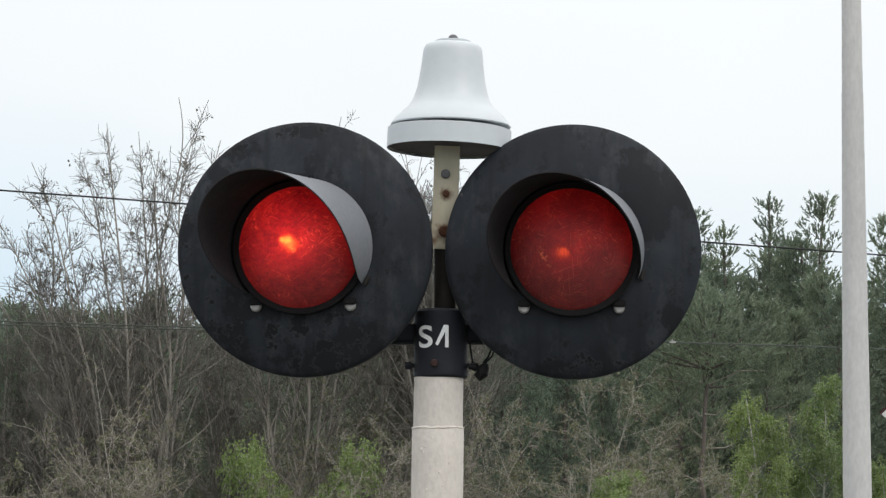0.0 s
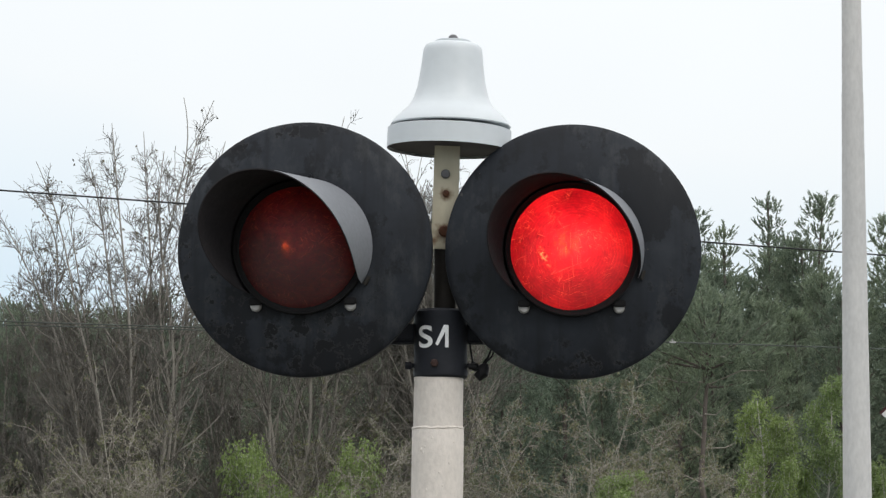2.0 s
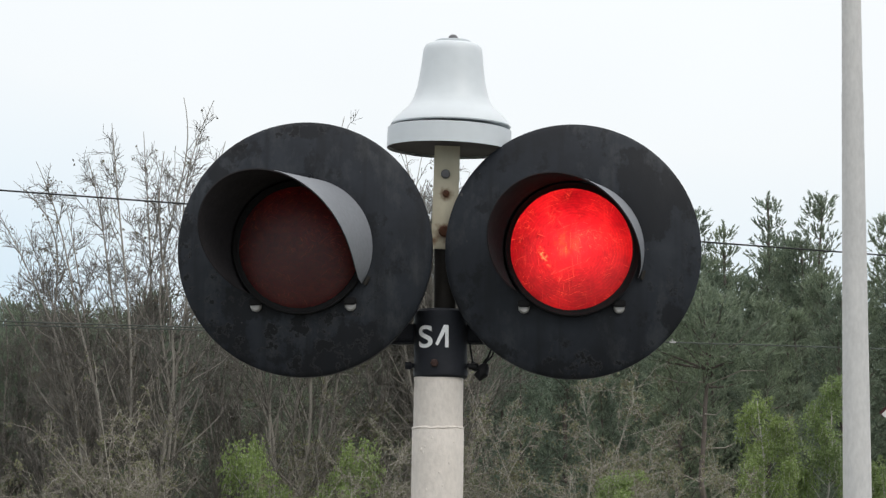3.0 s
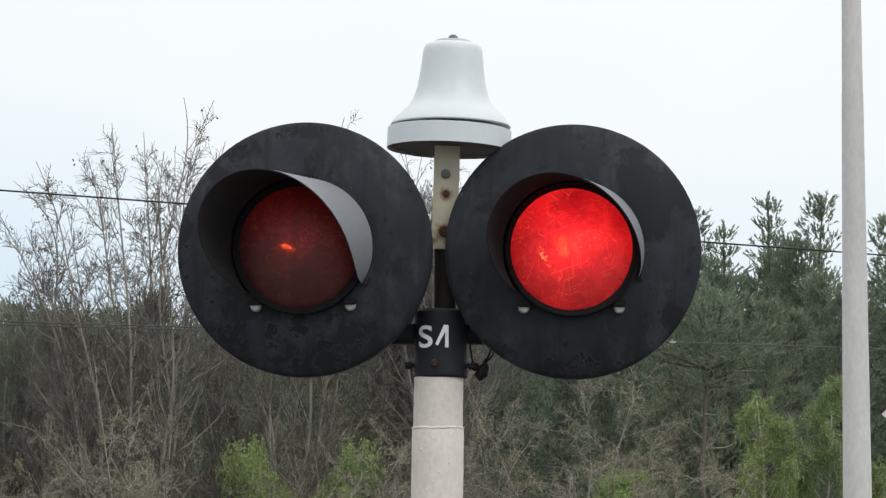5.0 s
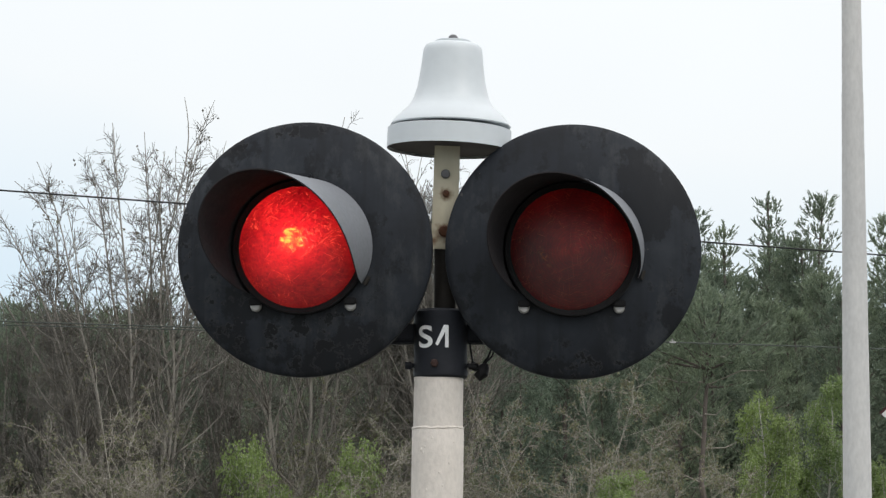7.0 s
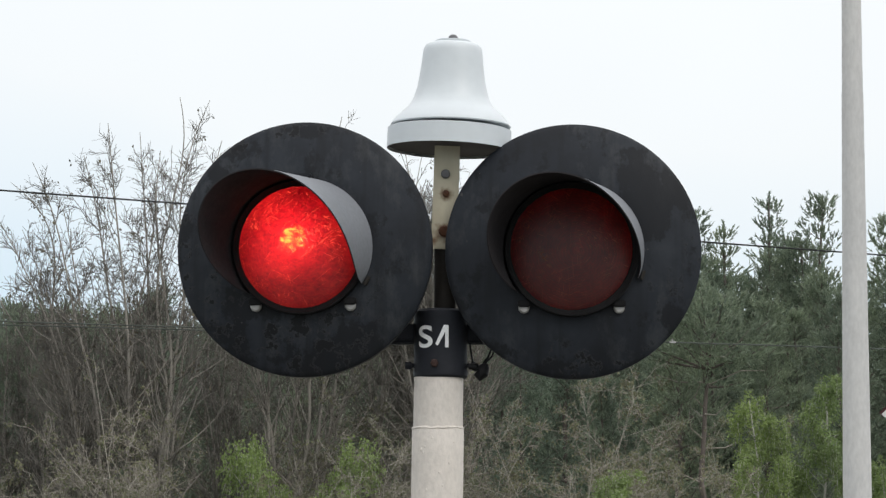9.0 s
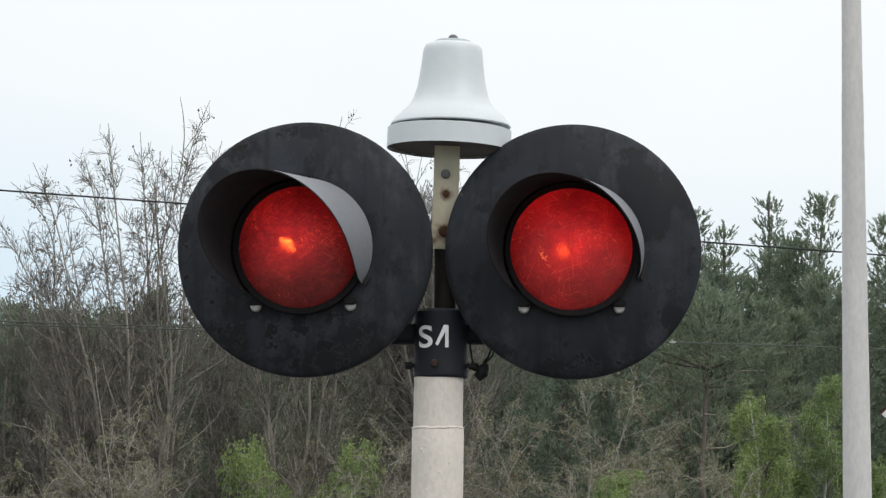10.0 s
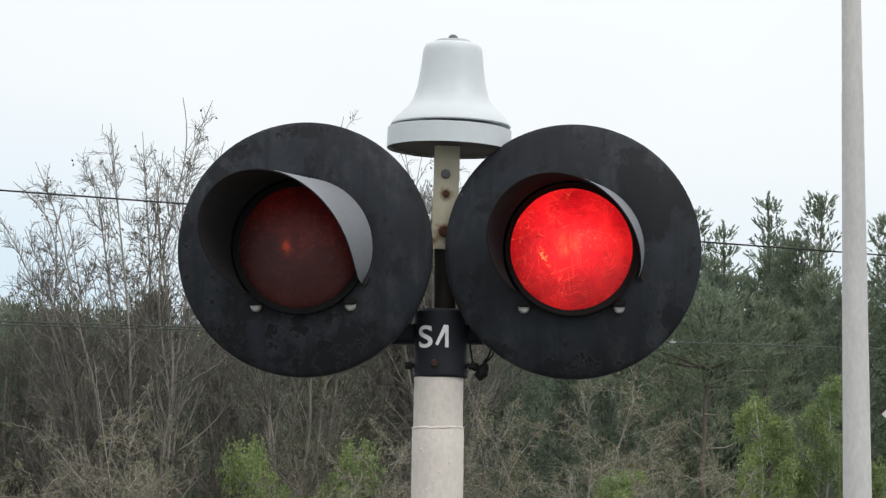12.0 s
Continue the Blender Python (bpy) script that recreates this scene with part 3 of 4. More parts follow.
    tube(bm, [(0.115, 0.0, 2.30), (0.118, -0.015, 2.275), (0.110, -0.02, 2.255), (0.100, -0.02, 2.243), (0.096, -0.02, 2.232)], 0.0028, 8)
    tube(bm, [(0.066, -0.01, 2.29), (0.070, -0.015, 2.262), (0.073, -0.02, 2.245), (0.078, -0.02, 2.232)], 0.0022, 8)
    tube(bm, [(0.121, 0.0, 2.30), (0.127, -0.015, 2.276), (0.120, -0.02, 2.258), (0.108, -0.02, 2.246), (0.100, -0.02, 2.234)], 0.0024, 8)
    cable = part("cable", bm, M_RUBBER, signal, "loose black cable with rubber plugs")
    bm = bmesh.new()
    tube(bm, [(0.106, -0.02, 2.240), (0.102, -0.02, 2.232), (0.096, -0.02, 2.219), (0.089, -0.02, 2.212), (0.080, -0.02, 2.218)], [0.006, 0.013, 0.0175, 0.016, 0.008], 12)
    part("plug", bm, M_RUBBER, cable)
    bm = bmesh.new()
    tube(bm, [(0.062, -0.02, 2.232), (0.070, -0.02, 2.234), (0.080, -0.02, 2.232), (0.085, -0.02, 2.224)], [0.007, 0.008, 0.011, 0.007], 12)
    part("plug", bm, M_RUBBER, cable)

    left = build_head(signal, -0.3412, -0.11, 2.5135, -5.0, -0.31, -0.055, (-0.027, 0.060, 0.029), -0.0075, ((131, 121), (0.75, 0.75)), 0.004)
    right = build_head(signal, 0.3186, -0.11, 2.5085, 0.0, -0.235, -0.07, (-0.012, 0.090, 0.022), -0.0085, ((127, 114), (0.62, 1.5)), -0.005)
    return left, right


BULB_LEFT, BULB_RIGHT = build_signal()


# ---------------------------------------------------------------- lamp post and overhead wires
def build_post():
    post = new("lamp_post")
    post.location = (1.770, 6.0, 0.0)
    tagged(post, "plain galvanised grey tapered lamp post", "lamp post")
    bm = bmesh.new()
    zs = [0.0, 0.5, 1.0, 1.5, 2.14, 2.8, 3.3, 3.905]
    tube(bm, [(0.0023 * z, 0, z) for z in zs], [0.0800 - 0.00853 * z for z in zs], 48)
    part("lower_tube", bm, M_POST, post)
    bm = bmesh.new()
    zs = [3.9, 4.3, 4.8, 5.4, 6.2]
    tube(bm, [(0.0023 * z, 0, z) for z in zs], [0.0789 - 0.00853 * z for z in zs], 48)
    part("upper_tube", bm, M_POST, post)


def build_wires():
    d = Vector((11.98, 4.1, 0)).normalized()
    a, b = Vector((-5.71, 33.8, 0)), Vector((6.27, 37.9, 0))

    span = (b - a).length

    def wire(name, label, za, zb, r, material, drop=0.0, meet=None):
        bm = bmesh.new()
        pts = []
        last = 170.0 if meet is None else meet * span
        for i in range(81):
            along = -170 + (170 + last) * i / 80
            t = max(-3.0, min(3.0, along / span))
            base = a + d * along
            gap = 0.0 if meet is None else drop * (1 - max(t, -0.6) / meet)
            pts.append((base.x, base.y, za + (zb - za) * t - gap))
        tube(bm, pts, r, 6)
        return tagged(part(name, bm, material, None), label, "overhead wire")

    wire("carrier_wire", "thin dark railway carrier wire above the track", 7.20, 6.82, 0.0115, M_WIRE_DARK)
    contact = wire("contact_wire", "dark railway contact wire strung over the track", 5.50, 5.49, 0.0085, M_WIRE)
    wire("contact_wire", "dark railway contact wire running in to join another", 5.50, 5.49, 0.0075, M_WIRE, 0.046, 0.75)
    at = a + d * (0.741 * span)
    bm = bmesh.new()
    box(bm, -0.05, 0.05, -0.012, 0.012, -0.012, 0.012, 0.004)
    box(bm, -0.012, 0.008, -0.012, 0.012, 0.0, 0.045, 0.004)
    clip = part("wire_clamp", bm, M_STUD, contact, "pale metal clamp")
    clip.matrix_basis = pose(at.x, at.y, 5.493, 0, 0, math.degrees(math.atan2(d.y, d.x)))


build_post()
build_wires()


# ---------------------------------------------------------------- trees
def segments_mesh(name, segs, sides, material):
    """Tapered limbs from rows of (start, end, start radius, end radius)."""
    A = np.array([s[0] for s in segs]); B = np.array([s[1] for s in segs])
    ra = np.array([s[2] for s in segs]); rb = np.array([s[3] for s in segs])
    d = B - A
    d /= np.linalg.norm(d, axis=1, keepdims=True) + 1e-9
    ref = np.where(np.abs(d[:, 2:3]) > 0.9, np.array([[1.0, 0, 0]]), np.array([[0, 0, 1.0]]))
    u = np.cross(d, ref)
    u /= np.linalg.norm(u, axis=1, keepdims=True) + 1e-9
    v = np.cross(d, u)
    n = len(segs)
    verts = np.zeros((n, 2 * sides, 3))
    for i in range(sides):
        c, s = math.cos(2 * math.pi * i / sides), math.sin(2 * math.pi * i / sides)
        off = c * u + s * v
        verts[:, i] = A + off * ra[:, None]
        verts[:, sides + i] = B + off * rb[:, None]
    base = (np.arange(n) * 2 * sides)[:, None]
    faces = []
    for i in range(sides):
        j = (i + 1) % sides
        faces.append(base + np.array([[i, j, sides + j, sides + i]]))
    return raw_mesh(name, verts.reshape(-1, 3), np.concatenate(faces), material, smooth=sides > 3)


def unit(v):
    return v / (np.linalg.norm(v) + 1e-9)


def grow(rng, segs, tips, p, d, length, r, level, top, kids, wander, lift, spread, thin=0.004, reach=(0.3, 0.55), bole=0.2):
    """One limb and, along it, its side shoots. segs[level] gathers the pieces."""
    n = (12, 6, 4, 3, 2)[level]
    step = length / n
    for i in range(n):
        d = unit(d + rng.normal(0, wander, 3) + np.array([0, 0, lift]))
        q = p + d * step
        f0, f1 = 1 - 0.9 * i / n, 1 - 0.9 * (i + 1) / n
        r0, r1 = max(r * f0, thin), max(r * f1, thin)
        segs[level].append((p, q, r0, r1))
        if level < top and (level > 0 or i >= n * bole):
            for _ in range(rng.poisson(kids[level])):
                side = unit(np.cross(d, rng.normal(0, 1, 3)))
                ang = rng.uniform(*spread)
                e = unit(d * math.cos(ang) + side * math.sin(ang))
                remain = length * (1 - 0.72 * (i + 1) / n)
                grow(rng, segs, tips, q, e, remain * rng.uniform(*reach), max(r1 * 0.6, thin), level + 1, top, kids, wander * 1.3, lift, spread, thin, reach, bole)
        p = q
    tips.append((p, d))


def flakes(rng, pos, size, material, name, droop=0.0):
    """Many small folded leaves, each a four-cornered blade."""
    n = len(pos)
    d = rng.normal(0, 1, (n, 3))
    d[:, 2] -= droop
    d /= np.linalg.norm(d, axis=1, keepdims=True)
    s = np.cross(d, rng.normal(0, 1, (n, 3)))
    s /= np.linalg.norm(s, axis=1, keepdims=True)
    up = np.cross(d, s)
    L = size * rng.uniform(0.6, 1.3, (n, 1))
    verts = np.zeros((n, 4, 3))
    verts[:, 0] = pos
    verts[:, 1] = pos + d * L * 0.5 + s * L * 0.36 + up * L * 0.1
    verts[:, 2] = pos + d * L
    verts[:, 3] = pos + d * L * 0.5 - s * L * 0.36 + up * L * 0.1
    faces = np.arange(n * 4).reshape(n, 4)
    return raw_mesh(name, verts.reshape(-1, 3), faces, material)


def put(name, mesh, parent):
    ob = new(name, mesh)
    ob.parent = parent
    return ob


def bare_shrub(seed, stems, kids, stem_r, leafing):
    """Leafless shrub of several arching stems; each stem by the place of its tip over the shrub's foot."""
    rng = np.random.default_rng(seed)
    tips, fine = [], []
    shrub = new("bare_shrub")
    for tx, ty, tz in stems:
        segs, ends = [[] for _ in range(5)], []
        d = unit(np.array([tx, ty, tz]))
        p = np.array([tx * 0.1, ty * 0.1, -0.05])
        grow(rng, segs, ends, p, d, math.hypot(tx, ty, tz), stem_r * rng.uniform(0.7, 1.1), 0, 3, kids, 0.13, 0.0, (0.5, 1.3))
        tips += [q for q, _ in ends]
        put("stem", segments_mesh("stem", segs[0] + segs[1], 5, M_BARK), shrub)
        fine += segs[2] + segs[3] + segs[4]
    tagged(put("twig_crown", segments_mesh("twig_crown", fine, 3, M_TWIG), shrub), kind="stuff")
    pts = np.array(tips)
    pick = rng.choice(len(pts), int(len(pts) * leafing))
    put("dry_foliage", flakes(rng, pts[pick] + rng.normal(0, 0.03, (len(pick), 3)), 0.055, M_BUD, "dry_foliage", 0.8), shrub)
    return shrub


def side_way(rng, d, ang):
    side = unit(np.cross(d, rng.normal(0, 1, 3)))
    return unit(d * math.cos(ang) + side * math.sin(ang))


def leader_tree(seed, leaders, stem_r=0.042, low=0.5, leafing=0.3, name="bare_tree"):
    """Leafless tree: bowed leaders from near one foot, rising side limbs, crooked twigs and a few withered leaves.
    Each leader: its foot's offset, its tip over the tree's foot."""
    rng = np.random.default_rng(seed)
    fine, tips = [], []
    tree = new(name)
    for fx, tx, ty, tz in leaders:
        foot, tip = np.array([fx, 0.0, -0.05]), np.array([tx, ty, tz])
        bow = rng.normal(0, 0.10, 3) * np.array([1, 1, 0])
        sway = rng.normal(0, 0.10, (4, 3))
        n = 40
        path = []
        for i in range(n + 1):
            f = i / n
            kink = sum(sway[k] * math.sin((k + 2) * 3.1 * f) for k in range(4)) * f * (1 - 0.4 * f)
            path.append(foot + (tip - foot) * np.array([f ** 3.2, f ** 1.5, f]) + bow * math.sin(math.pi * f) + kink)
        r0 = stem_r * rng.uniform(0.75, 1.1)
        stem = [(path[i], path[i + 1], r0 * (1 - i / n) ** 0.85 + 0.005, r0 * (1 - (i + 1) / n) ** 0.85 + 0.005) for i in range(n)]
        for i in range(n):
            f = (i + 1) / n
            if f < 0.2 or f > 0.97:
                continue
            along = unit(path[i + 1] - path[i])
            for _ in range(rng.poisson(0.6 if f < low else 1.2)):
                length = (min(1 - f, 0.55) * tz * 0.33 + 0.26) * rng.uniform(0.4, 1.15)
                d = side_way(rng, along, rng.uniform(0.35, 0.85))
                p, m, r = path[i + 1], 6, max(0.42 * stem[i][3], 0.006)
                for k in range(m):
                    d = unit(d + rng.normal(0, 0.13, 3) + np.array([0, 0, 0.09]))
                    q = p + d * length / m
                    ra, rb = r * (1 - 0.8 * k / m) + 0.002, r * (1 - 0.8 * (k + 1) / m) + 0.002
                    (stem if k < 4 and length > 0.8 else fine).append((p, q, max(ra, 0.005), max(rb, 0.005)))
                    p = q
                    for _ in range(rng.poisson(0.3 + 0.95 * min(length, 1.2))):
                        e, u = side_way(rng, d, rng.uniform(0.45, 1.15)), p
                        reach = (0.10 + length * 0.34 * (1 - 0.5 * k / m)) * rng.uniform(0.5, 1.25)
                        for g in range(4):
                            e = unit(e + rng.normal(0, 0.2, 3) + np.array([0, 0, 0.05]))
                            w = u + e * reach / 4
                            fine.append((u, w, 0.0048, 0.0038))
                            u = w
                            for _ in range(rng.integers(0, 3)):
                                h = side_way(rng, e, rng.uniform(0.4, 1.0))
                                x = u + h * rng.uniform(0.06, 0.22)
                                fine.append((u, x, 0.0034, 0.0028))
                                tips.append(x)
                        tips.append(u)
                tips.append(p)
        put("stem", segments_mesh("stem", stem, 5, M_DARKBARK), tree)
    tagged(put("twig_crown", segments_mesh("twig_crown", fine, 3, M_DARKTWIG), tree), kind="stuff")
    pts = np.array(tips)
    knots = pts[rng.choice(len(pts), int(len(pts) * leafing * 0.15))]
    pos = np.repeat(knots, 3, axis=0) + rng.normal(0, 0.035, (len(knots) * 3, 3))
    put("dry_foliage", flakes(rng, pos, 0.050, M_DEADLEAF, "dry_foliage", 1.6), tree)
    return tree


def leaf_tree(seed, height, width, limbs, sprays, name="birch_tree"):
    """Young birch in fresh leaf: pale forking stem, rising limbs and hanging sprays of small leaves with gaps between."""
    rng = np.random.default_rng(seed)
    segs = []
    p, d, n = np.array([0.0, 0, -0.05]), np.array([0.0, 0, 1.0]), 16
    pts = []
    for i in range(n):
        d = unit(d + rng.normal(0, 0.07, 3) + np.array([0, 0, 0.12]))
        q = p + d * height / n
        segs.append((p, q, 0.042 * (1 - i / n) + 0.007, 0.042 * (1 - (i + 1) / n) + 0.007))
        p = q
        pts.append(p)
    leaves = []
    for c in range(limbs):
        f = 0.10 + 0.88 * (c + rng.uniform(0, 1)) / limbs
        i = min(int(f * n), n - 1)
        w = width * (0.16 + 0.95 * (1 - f) ** 0.62) * rng.uniform(0.45, 1.15)
        a = c * 2.4 + rng.normal(0, 0.5)
        out = np.array([math.cos(a), math.sin(a), 0])
        start = pts[max(0, i - 1)]
        end = start + out * w + np.array([0, 0, w * rng.uniform(0.5, 1.2) + 0.08])
        knee = (start + end) / 2 + np.array([0, 0, 0.16 * w])
        segs.append((start, knee, 0.015 * (1.15 - f), 0.010 * (1.15 - f)))
        segs.append((knee, end, 0.010 * (1.15 - f), 0.003))
        many = max(3, int(sprays * (0.35 + 0.9 * w / width)))
        for k in range(many):
            g = rng.uniform(0.35, 1.0) ** 0.7
            c0 = start + (knee - start) * g * 2 if g < 0.5 else knee + (end - knee) * (g - 0.5) * 2
            c0 = c0 + rng.normal(0, 0.07, 3)
            long_ = rng.uniform(0.18, 0.5) * (0.5 + 0.7 * w / width)
            drift = out * rng.uniform(0.05, 0.28) + rng.normal(0, 0.12, 3)
            count = int(26 + 60 * long_)
            h = rng.uniform(0, 1, (count, 1))
            lay = c0 + drift * h * long_ + np.array([0, 0, -1.0]) * (h ** 1.5) * long_ + rng.normal(0, 1, (count, 3)) * np.array([0.045, 0.045, 0.035])
            leaves.append(lay)
            segs.append((c0, c0 + drift * long_ + np.array([0, 0, -long_]), 0.003, 0.002))
    for k in range(9):
        leaves.append(pts[-1] + np.array([0, 0, 0.10 - 0.09 * k]) + rng.normal(0, 0.05 + 0.012 * k, (26, 3)))
    tree = new(name)
    put("trunk", segments_mesh("trunk", segs, 5, M_BIRCHBARK), tree)
    put("crown", flakes(rng, np.concatenate(leaves), 0.046, M_BIRCHLEAF, "crown", 0.7), tree)
    return tree


def tufts(rng, P, D, size, needles, width, material, name):
    """Brushes of needles on shoots."""
    n = len(P)
    V, side = [], []
    for j in range(needles):
        dirs = D * 0.95 + rng.normal(0, 0.40, (n, 3))
        dirs /= np.linalg.norm(dirs, axis=1, keepdims=True)
        root = P + D * size[:, None] * rng.uniform(-0.6, 1.2, (n, 1))
        tip = root + dirs * size[:, None] * rng.uniform(0.5, 1.0, (n, 1))
        w = np.cross(dirs, rng.normal(0, 1, (n, 3)))
        w /= np.linalg.norm(w, axis=1, keepdims=True)
        V.append(np.stack([root + w * width, root - w * width, tip], axis=1))
    V = np.concatenate(V)
    return raw_mesh(name, V.reshape(-1, 3), np.arange(len(V) * 3).reshape(-1, 3), material)


def pine(seed, height, width, low, gap, needles=14, open_top=1.0, snags=5, snag_span=(0.28, 0.75), girth=0.13):
    rng = np.random.default_rng(seed)
    segs = []
    P, D, S = [], [], []
    p = np.array([0.0, 0, -0.05])
    n = 16
    axis = []
    for i in range(n + 1):
        q = np.array([rng.normal(0, 0.04), rng.normal(0, 0.04), height * i / n - (0.05 if i == 0 else 0)])
        axis.append(q)
    for i in range(n):
        segs.append((axis[i], axis[i + 1], girth * (1 - i / n) ** 0.8 + 0.012, girth * (1 - (i + 1) / n) ** 0.8 + 0.012))
    h, bare = height * low, 0.3 if open_top == 1.0 else 0.5
    while h < height - 0.15:
        f = (h - height * low) / (height * (1 - low))
        reach = width * (0.08 + 1.03 * (1 - f) ** 0.66) * min(1.0, 0.6 + f * 2) if open_top == 1.0 else width * (0.06 + 1.0 * (1 - f) ** 0.95)
        base = axis[min(int(h / height * n), n)].copy()
        base[2] = h
        count = rng.integers(4, 7)
        a0 = rng.uniform(0, 6.28)
        for kk in range(count):
            a = a0 + 2 * math.pi * kk / count + rng.normal(0, 0.25)
            if rng.uniform() < 0.14:
                continue
            r = reach * rng.uniform(0.4, 1.3)
            rise = rng.uniform(0.12, 0.45) + 0.65 * f
            end = base + np.array([math.cos(a) * r, math.sin(a) * r, r * rise])
            m = base + (end - base) * 0.5 + np.array([0, 0, -0.06 * r])
            segs.append((base, m, 0.028 * (1 - 0.7 * f), 0.018 * (1 - 0.6 * f)))
            segs.append((m, end, 0.018 * (1 - 0.6 * f), 0.006))
            shoots = max(6, int(9 + 25 * r * (1 - 0.3 * f))) if open_top == 1.0 else max(5, int(6 + 17 * r))
            clumps = []
            for k in range(max(2, int(2 + 2.6 * r))):
                g = bare + (1 - bare) * (k + rng.uniform(0.3, 1.0)) / max(2, int(2 + 2.6 * r))
                g = min(g, 1.0)
                c = base + (m - base) * min(1, g * 2) if g < 0.5 else m + (end - m) * (g - 0.5) * 2
                clumps.append(c + np.array([-math.sin(a), math.cos(a), 0]) * rng.normal(0, 0.22 * r * (1.25 - g) + 0.05))
            for s in range(shoots):
                c = clumps[s % len(clumps)]
                off = rng.normal(0, 1, 3) * np.array([0.13, 0.13, 0.075])
                P.append(c + off)
                D.append(unit(off * 3.2 + np.array([math.cos(a) * 0.25, math.sin(a) * 0.25, 0.42 + 0.5 * f])))
                S.append(rng.uniform(0.10, 0.165) * (1.0 if open_top == 1.0 else 0.82))
        h += gap * rng.uniform(0.75, 1.25) * (1 - 0.25 * f)
    dead = []
    for s in range(snags):
        hh = height * rng.uniform(*snag_span)
        base = axis[min(int(hh / height * n), n)].copy()
        base[2] = hh
        a, r = rng.uniform(0, 6.28), rng.uniform(0.6, 1.5)
        knee = base + np.array([math.cos(a) * r * 0.6, math.sin(a) * r * 0.6, r * rng.uniform(-0.05, 0.3)])
        end = knee + np.array([math.cos(a + 0.5) * r * 0.5, math.sin(a + 0.5) * r * 0.5, r * rng.uniform(0.0, 0.5)])
        dead.append([(base, knee, 0.017, 0.011), (knee, end, 0.011, 0.004)])
    for s in range(8):
        P.append(axis[-1] + np.array([0, 0, -0.07 * s])); D.append(unit(np.array([rng.normal(0, 0.3), rng.normal(0, 0.3), 1.0]))); S.append(0.11)
    tree = new("pine_tree")
    put("trunk", segments_mesh("trunk", segs, 5, M_PINEBARK), tree)
    for limb in dead:
        put("dead_limb", segments_mesh("dead_limb", limb, 4, M_TWIG), tree)
    put("crown", tufts(rng, np.array(P), np.array(D), np.array(S), needles, 0.0165, M_NEEDLE, "crown"), tree)
    return tree


def stand(tree, x, y, turn, size=1.0, tall=1.0):
    m = pose(x, y, 0.0, 0, 0, turn) @ Matrix.Diagonal((size, size, size * tall, 1))
    tree.matrix_basis = m
    return tree


def again(tree, x, y, turn, size=1.0, tall=1.0):
    ob = copy_thing(tree, pose(x, y, 0.0, 0, 0, turn))
    ob.scale = (size, size, size * tall)
    return ob


SWAY = []


def plant_pines():
    label = "dense dark green pine standing in the wood's edge"
    kinds = [pine(11, 12.0, 1.7, 0.18, 0.42), pine(12, 12.0, 1.5, 0.22, 0.40), pine(13, 12.0, 1.9, 0.15, 0.45), pine(14, 12.0, 1.5, 0.20, 0.52, open_top=0.75), pine(15, 12.0, 1.9, 0.20, 0.48, open_top=0.85)]
    rng = np.random.default_rng(5)
    used = set()

    def place(kind, x, y, height, tag=label):
        turn, size = float(rng.uniform(0, 360)), height / 12.0
        if kind in used:
            ob = again(kinds[kind], x, y, turn, size)
        else:
            used.add(kind)
            ob = kinds[kind]
            ob.matrix_basis = pose(x, y, 0, 0, 0, turn)
            ob.scale = (size,) * 3
        return tagged(ob, tag, "pine tree", "pines of the wood")

    # tall tops that stand out of the wood
    tall = "tall open-topped pine rising above the wood"
    SWAY.append((place(3, 8.15, 73.0, 12.3, tall), -0.012))
    SWAY.append((place(4, 9.60, 74.0, 12.35, tall), -0.010))
    place(4, 6.35, 73.5, 11.9, tall)
    place(3, 7.15, 74.5, 11.75, tall)
    place(2, 5.65, 75.0, 11.9, tall)
    place(0, 11.3, 74.0, 11.8, tall)
    place(1, 8.9, 76.0, 11.6, tall)
    # old pine with a bare lower trunk and dead limbs
    old = pine(16, 7.5, 1.6, 0.80, 0.30, snags=15, snag_span=(0.36, 0.88), girth=0.10)
    tagged(stand(old, 4.85, 52.5, 40, 0.92, 1.09), "old pine with bare lower trunk and dead limbs", "pine tree", "pines of the wood")
    # young pines among the bare trees
    for k, (px, py, ph) in enumerate(((-7.2, 47.5, 7.0), (-6.2, 50.0, 6.7), (-5.35, 52.5, 7.8), (-6.9, 53.5, 7.6), (-1.95, 49.0, 5.7), (-2.7, 53.0, 6.4), (-4.2, 52.0, 6.9))):
        place((2, 0, 1)[k % 3], px, py, ph, "young green pine among bare shrubs")
    # front and back rows
    for row, (dist, step, lo, hi) in enumerate(((66.0, 1.5, 6.4, 8.2), (72.0, 1.4, 7.8, 9.4), (80.0, 1.1, 9.2, 10.5), (90.0, 1.0, 10.2, 11.4))):
        x = -dist * 0.175
        while x < dist * 0.175:
            h = rng.uniform(lo, hi)
            if row == 0 and x < 2.0:
                h = rng.uniform(6.0, 7.7)
            if row < 2 and x > 8.2:
                x += step
                continue
            if x > 4.5:
                h += 0.5
            elif x < -2.0 and row:
                h -= 0.6
            place(int(rng.integers(0, 3)), float(x + rng.normal(0, 0.35)), float(dist - 8 + rng.normal(0, 1.2)), float(h))
            x += step * rng.uniform(0.8, 1.2)


